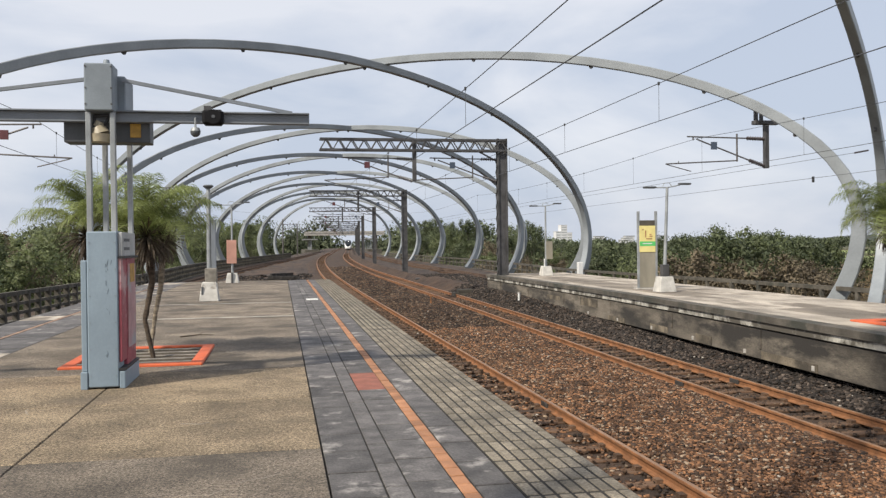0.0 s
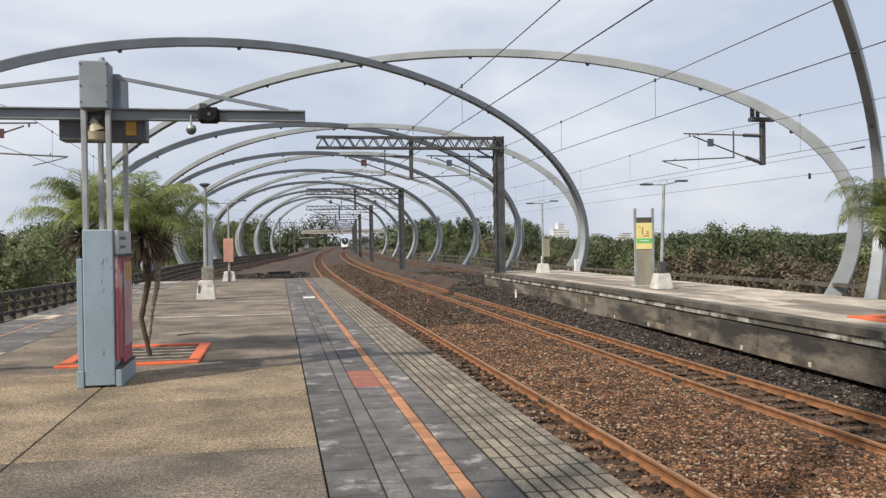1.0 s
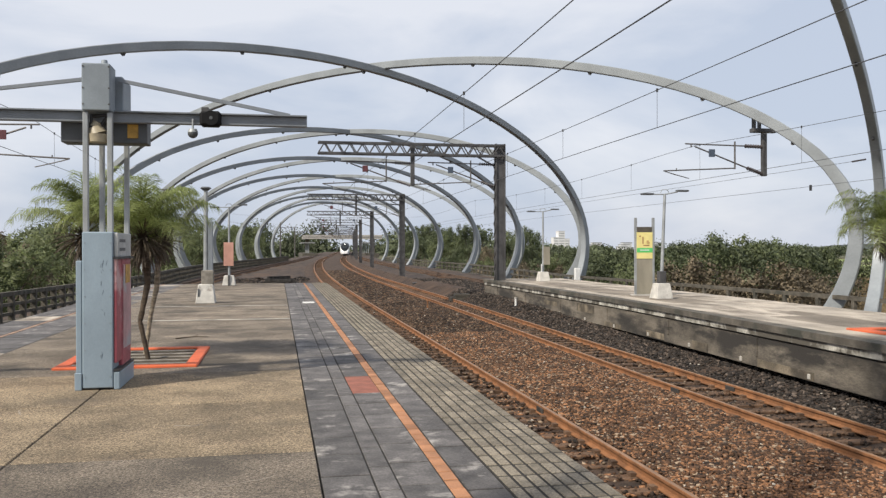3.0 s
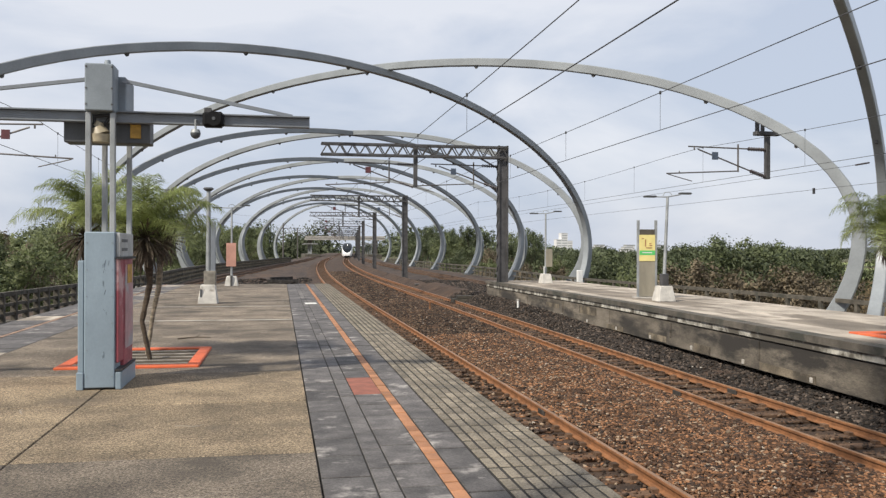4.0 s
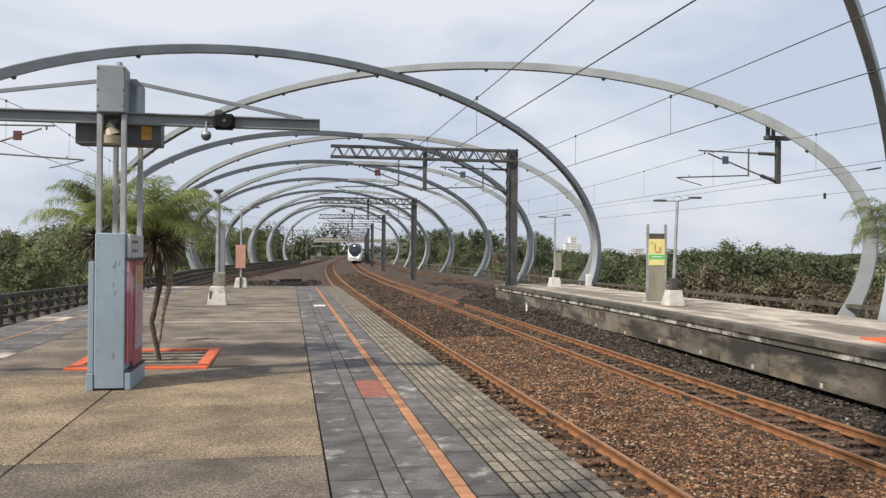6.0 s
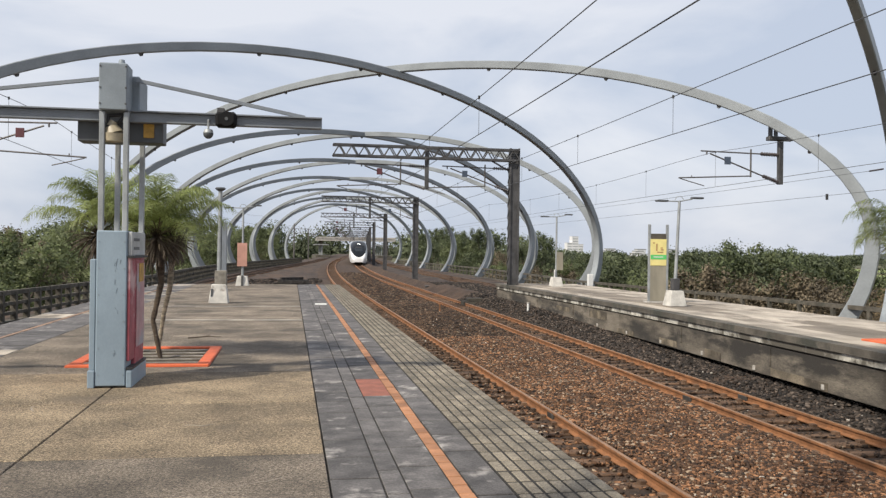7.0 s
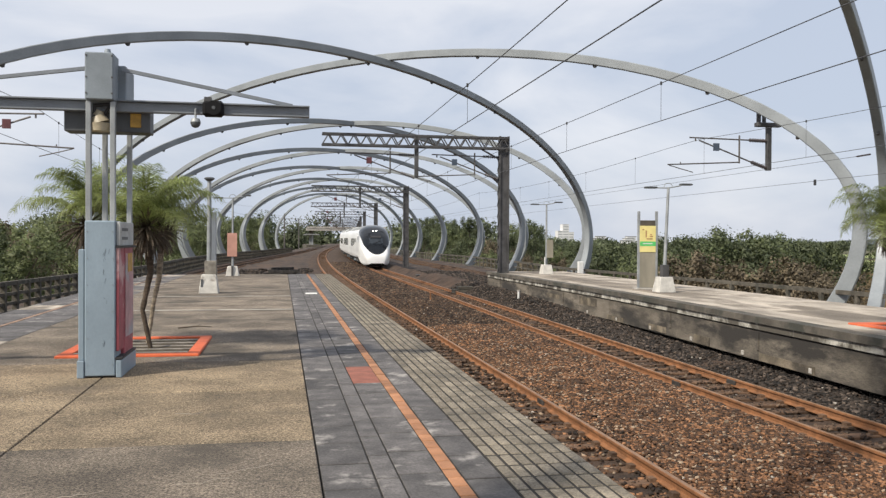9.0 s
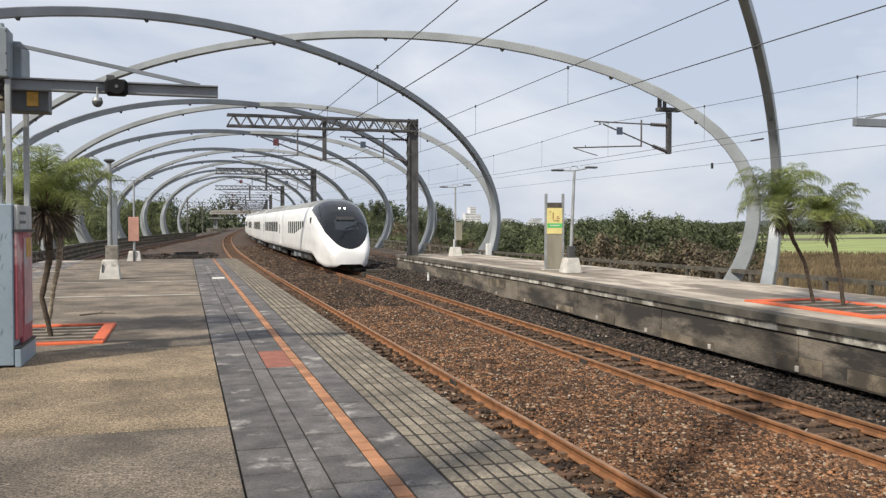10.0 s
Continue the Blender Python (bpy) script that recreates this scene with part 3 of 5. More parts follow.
def railway_track(k, y0, y1, parts_to, label):
    t = thing("railway_track", label, "track", group="parallel tracks")
    ys = frange(y0, 40, 8) + frange(44, 180, 4) + frange(184, y1, 6)
    for s in (-1, 1):
        bm = bmesh.new()
        sweep(bm, [(track_x(k, y) + s * GAUGE / 2, y, RAIL_Z + grade(y)) for y in ys], rail_section())
        ob = part("rail", bm, [M["rust"], M["railtop"]] if k in ("near", "far") else [M["dullrust"], M["dullrust"]], t, smooth=False)
        for f in ob.data.polygons:
            if f.normal.z > 0.9 and f.center.z > RAIL_Z + grade(f.center.y) - 0.004:
                f.material_index = 1
    if k in ("near", "far"):
        for yj in ((14.0,) if k == "near" else (15.4,)):
            for s in (-1, 1):
                x = track_x(k, yj) + s * GAUGE / 2
                part("fishplate", boxes((x - 0.045, yj - 0.16, RAIL_Z - 0.12, x + 0.045, yj + 0.16, RAIL_Z - 0.03), bevel=0.01), M["under"], t)
    far = bmesh.new()
    y = y0
    while y < min(y1, 230):
        m = Matrix.Translation((track_x(k, y), y, RAIL_Z + grade(y))) @ Matrix.Rotation(radians(turn_at(y)), 4, "Z")
        if y < parts_to and k in ("near", "far"):
            ob = new("sleeper", SLEEPER)
            ob.parent = t
            ob.matrix_basis = m
        elif y >= parts_to:
            box(far, -1.0, -0.11, -0.30, 1.0, 0.11, -0.15, m=m)
        y += 0.6 if y < 120 else 1.2
    if len(far.verts):
        ob = part("sleepers_beyond", far, M["sleeper"], t, smooth=False)
        ob["kind"] = "stuff"
    else:
        far.free()
    return t


railway_track("near", -14, 540, 70, "rusty narrow-gauge track beside the island platform")
railway_track("far", -14, 540, 70, "rusty narrow-gauge track that the train runs on")
railway_track("left", -14, 300, 2, "brown track on the outer side of the island platform")
railway_track("right", -14, 300, 2, "brown track behind the far platform")


# ---- crossing steel arches ----
def arch(p, q, rise, zc, label, bow=0.953, tuck=1.0):
    """A ribbon arch of box section, a little narrower at its feet than at its flanks; tuck is how far the feet turn in."""
    p, q = Vector((*p, 0)), Vector((*q, 0))
    d = (q - p)
    half, u = d.length / 2, d.normalized()
    n = Vector((-u.y, u.x, 0))
    mid = (p + q) / 2
    a, b = half / bow, rise - zc
    t = thing("steel_arch", label, "arch", (mid.x, mid.y, 0), group="crossing arches over the tracks")
    lo = math.asin((-1.3 - zc) / b)
    pts, ups, wid = [], [], []
    N = 56
    for i in range(N + 1):
        th = math.pi - lo + (2 * lo - math.pi) * i / N
        c = math.cos(th)
        if math.sin(th) < 0:
            c = math.copysign(1 - (1 - abs(c)) * tuck, c)
        pts.append(u * (a * c) + Vector((0, 0, zc + b * math.sin(th))))
        ups.append((u * (b * math.cos(th)) + Vector((0, 0, a * math.sin(th)))).normalized())
    bm = bmesh.new()
    rings = []
    for i, (c, up) in enumerate(zip(pts, ups)):
        s = abs(i / N - 0.5) * 2
        w = 0.14 + 0.09 * s ** 3
        h = 0.18 + 0.14 * s ** 3
        e = 0.03
        rings.append([bm.verts.new(c + n * x + up * y) for x, y in ((-w, -h + e), (-w + e, -h), (w - e, -h), (w, -h + e), (w, h - e), (w - e, h), (-w + e, h), (-w, h - e))])
    for r, r2 in zip(rings, rings[1:]):
        for j in range(8):
            bm.faces.new((r[j], r[(j + 1) % 8], r2[(j + 1) % 8], r2[j]))
    bm.faces.new(rings[0])
    bm.faces.new(rings[-1][::-1])
    bmesh.ops.recalc_face_normals(bm, faces=bm.faces)
    part("rib", bm, M["archpaint"], t)
    for i in range(12, N - 11, 4):
        c, up = pts[i], ups[i]
        bm = bmesh.new()
        along = (pts[i + 1] - pts[i - 1]).normalized()
        base = c - up * 0.15
        vs = [base - along * 0.13, base + along * 0.13, base + along * 0.03 - up * 0.14, base - along * 0.03 - up * 0.14]
        f0 = [bm.verts.new(v - n * 0.04) for v in vs]
        f1 = [bm.verts.new(v + n * 0.04) for v in vs]
        bm.faces.new(f0)
        bm.faces.new(f1[::-1])
        for j in range(4):
            bm.faces.new((f0[j], f1[j], f1[(j + 1) % 4], f0[(j + 1) % 4]))
        bmesh.ops.recalc_face_normals(bm, faces=bm.faces)
        part("bracket", bm, M["mast"], t)
    for c in (pts[0], pts[-1]):
        part("foot_plinth", boxes((c.x - 0.5, c.y - 0.5, -1.5, c.x + 0.5, c.y + 0.5, -1.2), bevel=0.03), M["fence"], t)
    return t


for (y0, w0, e0), (y1, w1, e1) in zip(NODES, NODES[1:]):
    if 3 < y1 < 30:
        arch((w0, y0), (e1, y1 - 1.33), 10.47, 2.57, "grey-painted steel arch leaning across the viaduct")
    elif 3 < y0 < 30:
        arch((w0, y0), (e1 + 0.2, y1 - 0.9), 10.38, 1.8, "grey-painted steel arch leaning across the viaduct")
    elif y1 > 3:
        arch((w0, y0), (e1, y1 - 0.9), 10.17, 2.49, "grey-painted steel arch leaning across the viaduct", 0.97, 0.75)
    if 3 < y0 < 30:
        arch((w1 - 1.7, y1 + 3.73), (e0 - 0.07, y0 + 0.41), 10.66, 2.18, "pale sunlit steel arch crossing over the tracks", 0.98, 0.6)
    elif y0 > 3:
        arch((w1, y1), (e0, y0 + 0.7), 10.23, 2.05, "pale sunlit steel arch crossing over the tracks", 0.94)


# ---- the train ----
CAR = 20.6
CW = 1.48


def body_section(w=CW, floor=-0.0, top=2.62):
    """Half outline of a car body from the skirt to the roof, in x and height above the rail head."""
    pts = [(w - 0.10, 0.88), (w - 0.03, 1.0), (w, 1.3), (w, 2.75), (w - 0.05, 3.1)]
    for i in range(1, 7):
        a = i / 6 * math.pi / 2
        pts.append(((w - 0.05) * math.cos(a) ** 0.75 if i < 6 else 0.0, 3.1 + 0.94 * math.sin(a)))
    return pts


def loft(bm, rings_xyz):
    rings = [[bm.verts.new(p) for p in r] for r in rings_xyz]
    for r, s in zip(rings, rings[1:]):
        for j in range(len(r) - 1):
            try:
                bm.faces.new((r[j], r[j + 1], s[j + 1], s[j]))
            except ValueError:
                pass
    return rings


def full(sec):
    return [(-x, z) for x, z in sec][::1] + [(x, z) for x, z in reversed(sec[:-1])]


def bogie(parent, y):
    b = part("bogie", boxes((-1.05, y - 1.5, 0.30, -0.85, y + 1.5, 0.62), (0.85, y - 1.5, 0.30, 1.05, y + 1.5, 0.62), (-0.9, y - 0.3, 0.35, 0.9, y + 0.3, 0.7), bevel=0.02), M["under"], parent)
    for d in (-1.05, 1.05):
        for s in (-1, 1):
            part("wheel", rods(((s * 0.50, y + d, 0.43), (s * 0.64, y + d, 0.43), 0.43), ((s * 0.64, y + d, 0.43), (s * 0.72, y + d, 0.43), 0.2), sides=20), M["under"], b)
    return b


def underframe(parent, y0, y1):
    rng = random.Random(int(y0 * 10))
    part("floor_frame", boxes((-1.25, y0, 0.72, 1.25, y1, 1.0)), M["under"], parent, smooth=False)
    y = y0 + 4.6
    while y < y1 - 5.4:
        l = rng.uniform(0.8, 1.9)
        part("equipment_box", boxes((-1.22, y, 0.3 + rng.uniform(0, 0.15), 1.22, y + l, 0.74), bevel=0.03), M[rng.choice(("under", "under", "darkgrey", "greypaint"))], parent)
        y += l + rng.uniform(0.2, 0.5)


def side_windows(parent, wins, w=CW):
    for y0, y1, z0, z1 in wins:
        for s in (-1, 1):
            bm = boxes((s * (w - 0.05), y0, z0, s * (w + 0.004), y1, z1))
            part("window", bm, M["window"], parent, smooth=False)


def middle_car(i):
    t = thing("train_car", "white passenger car of an express train with tinted windows", "train car", group="cars of the express train")
    sec = full(body_section())
    bm = bmesh.new()
    loft(bm, [[(x, y, z) for x, z in sec] for y in (0.25, 1.0, CAR - 1.0, CAR - 0.25)])
    for y in (0.25, CAR - 0.25):
        vs = [v for v in bm.verts if abs(v.co.y - y) < 1e-4]
        bm.faces.new(sorted(vs, key=lambda v: math.atan2(v.co.x, v.co.z - 1.8)))
    bmesh.ops.recalc_face_normals(bm, faces=bm.faces)
    bb = part("body", bm, [M["white"], M["roofgrey"]], t)
    for f in bb.data.polygons:
        if f.center.z > 3.62:
            f.material_index = 1
    side_windows(t, [(4.0 + k * 1.85, 5.5 + k * 1.85, 1.95, 2.75) for k in range(7)])
    for y in (1.6, CAR - 2.6):
        for s in (-1, 1):
            part("door", boxes((s * (CW - 0.04), y, 1.05, s * (CW + 0.006), y + 0.95, 3.0), bevel=0.004), M["white"], t)
            part("door_window", boxes((s * (CW - 0.04), y + 0.25, 1.85, s * (CW + 0.010), y + 0.7, 2.55)), M["window"], t, smooth=False)
    part("roof_unit", boxes((-0.95, 6.0, 3.72, 0.95, 9.6, 4.06), (-0.95, 12.0, 3.72, 0.95, 15.0, 4.06), bevel=0.08), M["roofgrey"], t)
    part("gangway", boxes((-0.85, -0.25, 0.8, 0.85, 0.26, 3.2)), M["dark"], t, smooth=False)
    underframe(t, 0.3, CAR - 0.3)
    for y in (3.2, CAR - 3.2):
        bogie(t, y)
    return t


def nose_car():
    """Head car; its nose tip is at y 0 and the car runs back to y = CAR."""
    t = thing("train_head_car", "white streamlined express train head with a black windscreen mask", "train car", group="cars of the express train")
    sec = full(body_section())
    # y from the tip, width factor, top factor, lower edge lift
    prof = [(0.0, 0.48, 0.20, 0.12), (0.06, 0.60, 0.27, 0.05), (0.25, 0.70, 0.35, -0.02), (0.65, 0.795, 0.46, -0.02), (1.25, 0.875, 0.60, -0.02), (2.0, 0.935, 0.745, 0.0), (2.9, 0.972, 0.87, 0.0), (3.8, 0.99, 0.95, 0.0), (4.7, 1.0, 0.985, 0.0), (5.4, 1.0, 1.0, 0.0), (CAR - 0.25, 1.0, 1.0, 0.0)]
    z0, zt = 0.17, 4.04
    rings = []
    for y, w, h, lift in prof:
        top = z0 + (zt - z0) * h
        ring = []
        for x, z in sec:
            f = (z - 0.88) / (4.04 - 0.88)
            low = z0 + 0.71 * ease(1.0, 5.0, y)
            tuck = (1 - f) ** 2 * (1 - ease(0.0, 3.2, y))
            ring.append((x * w * (1 - 0.22 * tuck), y, low + lift + (top - low) * f + 0.20 * tuck * (abs(x) / CW) ** 2))
        rings.append(ring)
    bm = bmesh.new()
    rr = loft(bm, rings)
    bm.faces.new(rr[0])
    bm.faces.new(rr[-1][::-1])
    bmesh.ops.recalc_face_normals(bm, faces=bm.faces)
    bmesh.ops.subdivide_edges(bm, edges=[e for e in bm.edges if max(v.co.y for v in e.verts) < 5.5], cuts=7, use_grid_fill=True, smooth=0.6)
    body = part("body", bm, [M["white"], M["glass"], M["roofgrey"], M["screen"]], t)
    smooth_by(body.data, 50)
    # the black mask over the cab front
    for f in body.data.polygons:
        c = f.center
        if c.y < 4.9 and c.z > 1.27 + 1.25 * (abs(c.x) / 1.36) ** 2.3 + 0.22 * max(0.0, c.y - 1.3):
            f.material_index = 3 if abs(c.x) < 0.62 and 2.28 < c.z < 2.82 else 1
        elif c.z > 3.58 and c.y > 4.3:
            f.material_index = 2
    for s in (-1, 1):
        part("headlamp", rods(((s * 0.14, 2.95, 3.46), (s * 0.14, 2.68, 3.45), 0.045), sides=14), M["lamp"], t, "lit white headlamp")
        part("cab_side_window", boxes((s * (CW - 0.06), 4.5, 2.2, s * (CW + 0.004), 5.0, 2.95), bevel=0.002), M["glass"], t)
        part("door", boxes((s * (CW - 0.04), 5.9, 1.05, s * (CW + 0.006), 6.85, 3.0), bevel=0.004), M["white"], t)
        part("side_lamp", boxes((s * 0.9 - 0.12, 0.50, 1.12, s * 0.9 + 0.12, 0.75, 1.2), bevel=0.01), M["roofgrey"], t)
    side_windows(t, [(8.0 + k * 1.12, 8.75 + k * 1.12, 1.95, 2.75) for k in range(8)])
    part("destination_display", boxes((-0.5, 1.58, 2.80, 0.5, 2.0, 2.98), bevel=0.01), M["window"], t)
    part("wiper", rods(((-0.1, 1.05, 2.33), (0.5, 1.3, 2.55), 0.02)), M["dark"], t)
    part("skirt", boxes((-0.95, 0.95, 0.20, 0.95, 2.2, 0.5), bevel=0.05), M["under"], t)
    part("coupler_cover", boxes((-0.2, 0.04, 0.50, 0.2, 0.25, 0.62), bevel=0.03), M["white"], t)
    underframe(t, 2.0, CAR - 0.3)
    for y in (4.0, CAR - 3.2):
        bogie(t, y)
    return t


HEAD = nose_car()
CARS = [middle_car(0)]
for i in range(5):
    CARS.append(copy_thing(CARS[0], Matrix()))
# distance of the nose along the track, in seconds and metres
NOSE = [(0.0, 367.0), (9.2, 72.8), (10.0, 45.2)]


def car_pose(y0):
    """A car whose front end is y0 along the track, bogies on the rails."""
    ya, yb = y0 + 3.5, y0 + CAR - 3.2
    a, b = Vector((track_x("far", ya) + 0.03, ya, RAIL_Z + grade(ya))), Vector((track_x("far", yb) + 0.03, yb, RAIL_Z + grade(yb)))
    d = (b - a).normalized()
    o = a - d * 3.5
    return pose(o.x, o.y, o.z, 0, 0, math.degrees(math.atan2(-d.x, d.y)))


def motions():
    ts = [i * 0.5 for i in range(21)]
    for i, car in enumerate([HEAD] + CARS):
        walk(car, [(t, car_pose(float(np.interp(t, [n[0] for n in NOSE], [n[1] for n in NOSE])) + i * CAR)) for t in ts])

# ---- catenary: masts, arms, wires ----
def insulator(parent, p, q):
    p, q = Vector(p), Vector(q)
    bm = rods((p, q, 0.035))
    n = 7
    for i in range(n):
        c = p + (q - p) * ((i + 0.5) / n)
        d = (q - p).normalized() * 0.022
        rod(bm, c - d, c + d, 0.085, 0.06, sides=10)
    return part("insulator", bm, M["insul"], parent, "ribbed dark brown insulator")


def cantilever(parent, x, y, s, hang, tag=False):
    """Contact-wire arm on a post at x; it reaches towards s (-1 or 1). Heights follow the drawing of one arm."""
    T = lambda a, z: (x + s * a, y, z + hang)
    insulator(parent, T(0.1, 5.56), T(0.85, 5.58))
    part("top_tube", rods((T(0.85, 5.58), T(3.35, 5.62), 0.028)), M["arm"], parent)
    insulator(parent, T(0.1, 4.50), T(0.75, 4.72))
    part("bracket_tube", rods((T(0.75, 4.72), T(2.95, 5.52), 0.03)), M["arm"], parent)
    part("link_post", rods((T(1.25, 5.75), T(1.25, 4.66), 0.035)), M["arm"], parent)
    part("registration_tube", rods((T(1.25, 4.70), T(4.25, 4.55), 0.026)), M["arm"], parent)
    part("steady_arm", rods((T(4.2, 4.53), T(3.8, 4.42), 0.018), (T(3.8, 4.42), T(3.2, 4.27), 0.018)), M["arm"], parent)
    part("hook", rods((T(3.1, 5.62), T(3.1, 5.48), 0.03)), M["arm"], parent)
    part("clip", rods((T(3.72, 4.58), T(3.72, 4.66), 0.02)), M["arm"], parent)
    if tag:
        part("tag_plate", boxes((x + s * 2.25 - 0.13, y - 0.06, 5.12 + hang, x + s * 2.25 + 0.13, y - 0.03, 5.42 + hang), bevel=0.006), M[tag], parent, "small enamel plate")


def box_truss(parent, x0, x1, y, z0, z1, bays, depth=0.5):
    for yy in (y - depth / 2, y + depth / 2):
        for z in (z0, z1):
            part("chord", bar(bmesh.new(), (x0, yy, z), (x1, yy, z), 0.09, 0.09), M["mast"], parent, smooth=False)
    step = (x1 - x0) / bays
    for i in range(bays):
        a, m, b = x0 + i * step, x0 + (i + 0.5) * step, x0 + (i + 1) * step
        for yy in (y - depth / 2, y + depth / 2):
            part("lacing", bar(bmesh.new(), (a, yy, z0), (m, yy, z1), 0.045, 0.05), M["mast"], parent, smooth=False)
            part("lacing", bar(bmesh.new(), (m, yy, z1), (b, yy, z0), 0.045, 0.05), M["mast"], parent, smooth=False)
        part("cross_tie", bar(bmesh.new(), (a, y - depth / 2, z0), (a, y + depth / 2, z0), 0.04, 0.04), M["mast"], parent, smooth=False)


def portal(x, y, turn, label, tags=("pinkred", "bluegrey")):
    """Laced steel mast with a trussed beam out over two tracks."""
    t = thing("catenary_mast", label, "catenary mast", (x, y, 0), turn, "catenary masts")
    for dx in (-0.21, 0.21):
        part("mast_flange", boxes((dx - 0.04, -0.16, -1.4, dx + 0.04, 0.16, 6.62), bevel=0.006), M["mast"], t, smooth=False)
    part("mast_web", boxes((-0.17, -0.10, -1.4, 0.17, 0.12, 6.6)), M["mast"], t, smooth=False)
    for i in range(13):
        z = -0.9 + 0.56 * i
        part("lacing_bar", bar(bar(bmesh.new(), (-0.27, -0.14, z), (-0.27, 0.14, z + 0.28), 0.03, 0.06), (-0.27, 0.14, z + 0.28), (-0.27, -0.14, z + 0.56), 0.03, 0.06), M["mast"], t, smooth=False)
    box_truss(t, -8.75, 0.2, 0, 6.02, 6.52, 15)
    part("knee_brace", bar(bmesh.new(), (-1.15, 0, 6.0), (-0.2, 0, 5.5), 0.07, 0.07), M["mast"], t, smooth=False)
    part("drop_post", boxes((-4.38, -0.09, 4.55, -4.2, 0.09, 6.55), bevel=0.01), M["mast"], t, smooth=False)
    part("base_block", boxes((-0.5, -0.5, -1.45, 0.5, 0.5, -1.15), bevel=0.03), M["fence"], t)
    cantilever(t, -4.3, 0, -1, 0.05, tags[0])
    cantilever(t, -0.2, 0, -1, 0.05, tags[1])
    return t


mast0 = portal(10.62, 41.0, 0.0, "dark laced steel mast with a trussed beam over two tracks")
for y in (80.5, 118.0, 154.0, 190.0, 226.0, 262.0, 300.0):
    copy_thing(mast0, pose(11.0 + bend(y), y, 0, 0, 0, turn_at(y)))


def hung_arm(x, y, s, label, tag):
    t = thing("hanging_cantilever", label, "catenary arm", (x, y, 0), group="hanging catenary arms")
    part("drop_post", boxes((-0.09, -0.09, 4.4, 0.09, 0.09, 6.2), bevel=0.01), M["mast"], t, smooth=False)
    part("cross_plate", boxes((-0.55, -0.14, 6.12, 0.5, 0.14, 6.28), bevel=0.02), M["mast"], t, smooth=False)
    part("hanger", boxes((-0.5, -0.05, 6.28, -0.36, 0.05, 6.9), (-0.26, -0.05, 6.28, -0.14, 0.05, 6.8)), M["mast"], t, smooth=False)
    cantilever(t, 0, 0, s, 0.0, tag)
    return t


hung_arm(18.95, 31.5, -1, "dark catenary arm hung from a steel arch", "bluegrey")
west = hung_arm(-10.75, 29.5, 1, "dark catenary arm over the outer track", "pinkred")
west.location.z = -0.1
part("tall_post", boxes((-0.75, -0.14, -1.4, -0.45, 0.14, 7.0), bevel=0.01), M["mast"], west, smooth=False)


def side_mast(x, y, s, label):
    t = thing("side_mast", label, "catenary mast", (x, y, 0), turn_at(y), "single catenary posts")
    part("post", rods(((0, 0, -1.45), (0, 0, 6.6), 0.16, 0.12), sides=10), M["arm"], t)
    cantilever(t, 0, 0, s, 0.0, "bluegrey")
    return t


side_mast(-10.2, 62.0, 1, "slim catenary post beside the outer track")
for y in (172, 215):
    side_mast(track_x("left", y) - 3.2, y, 1, "slim catenary post on the outer edge")


def wire_pts(x, y0, y1, z, sag_to=None, span=39.0, first=2.0):
    pts = []
    for y in frange(y0, y1, 3.0):
        k = ((y - first) / span) % 1.0
        pts.append((x(y), y, z - (sag_to or 0.0) * 4 * k * (1 - k)))
    return pts


def wire(parent, name, pts, r):
    bm = bmesh.new()
    sweep(bm, pts, [(r * math.cos(a), r * math.sin(a)) for a in (0.5, 1.76, 3.01, 4.27, 5.53)])
    return part(name, bm, M["cable"], parent)


def overhead_line(k, contact, carrier, label, y1=330.0, sag=0.12, first=2.0):
    t = thing("overhead_line", label, "overhead wire", group="overhead lines")
    x = lambda y: track_x(k, y)
    c = wire_pts(x, -14, y1, contact)
    m = wire_pts(x, -14, y1, carrier, sag, 39.0, first)
    wire(t, "contact_wire", c, 0.009)
    wire(t, "carrier_wire", m, 0.009)
    y = 17.5
    while y < 70:
        kk = ((y - first) / 39.0) % 1.0
        top = carrier - sag * 4 * kk * (1 - kk)
        part("dropper", rods(((x(y), y, contact), (x(y), y, top), 0.005), sides=5), M["cable"], t)
        part("clamp", rods(((x(y), y, top - 0.035), (x(y), y, top + 0.035), 0.024), sides=6), M["dark"], t)
        y += 6.5
    return t


overhead_line("near", 4.0, 4.88, "thin dark overhead wires above the near track")
overhead_line("far", 4.16, 5.08, "thin dark overhead wires above the far track")
overhead_line("right", 4.15, 5.5, "thin dark overhead wires behind the far platform", 240, 0.4, 31.5)
overhead_line("left", 4.30, 5.5, "thin dark overhead wires over the outer track", 240, 0.4, 27.0)
feeder = thing("feeder_cable", "thin dark feeder cable along the viaduct edge", "overhead wire")
wire(feeder, "cable", [(20.0 + bend(y), y, 3.9) for y in frange(-10, 240, 5)], 0.008)
wire(feeder, "upper_cable", [(19.6 + bend(y), y, 4.55) for y in frange(26.5, 240, 5)], 0.008)
part("end_insulator", rods(((19.6, 26.3, 4.56), (19.6, 27.0, 4.55), 0.03)), M["insul"], feeder)
part("suspension_clamp", rods(((20.0, 30.0, 3.74), (20.0, 30.0, 3.96), 0.05)), M["dark"], feeder)


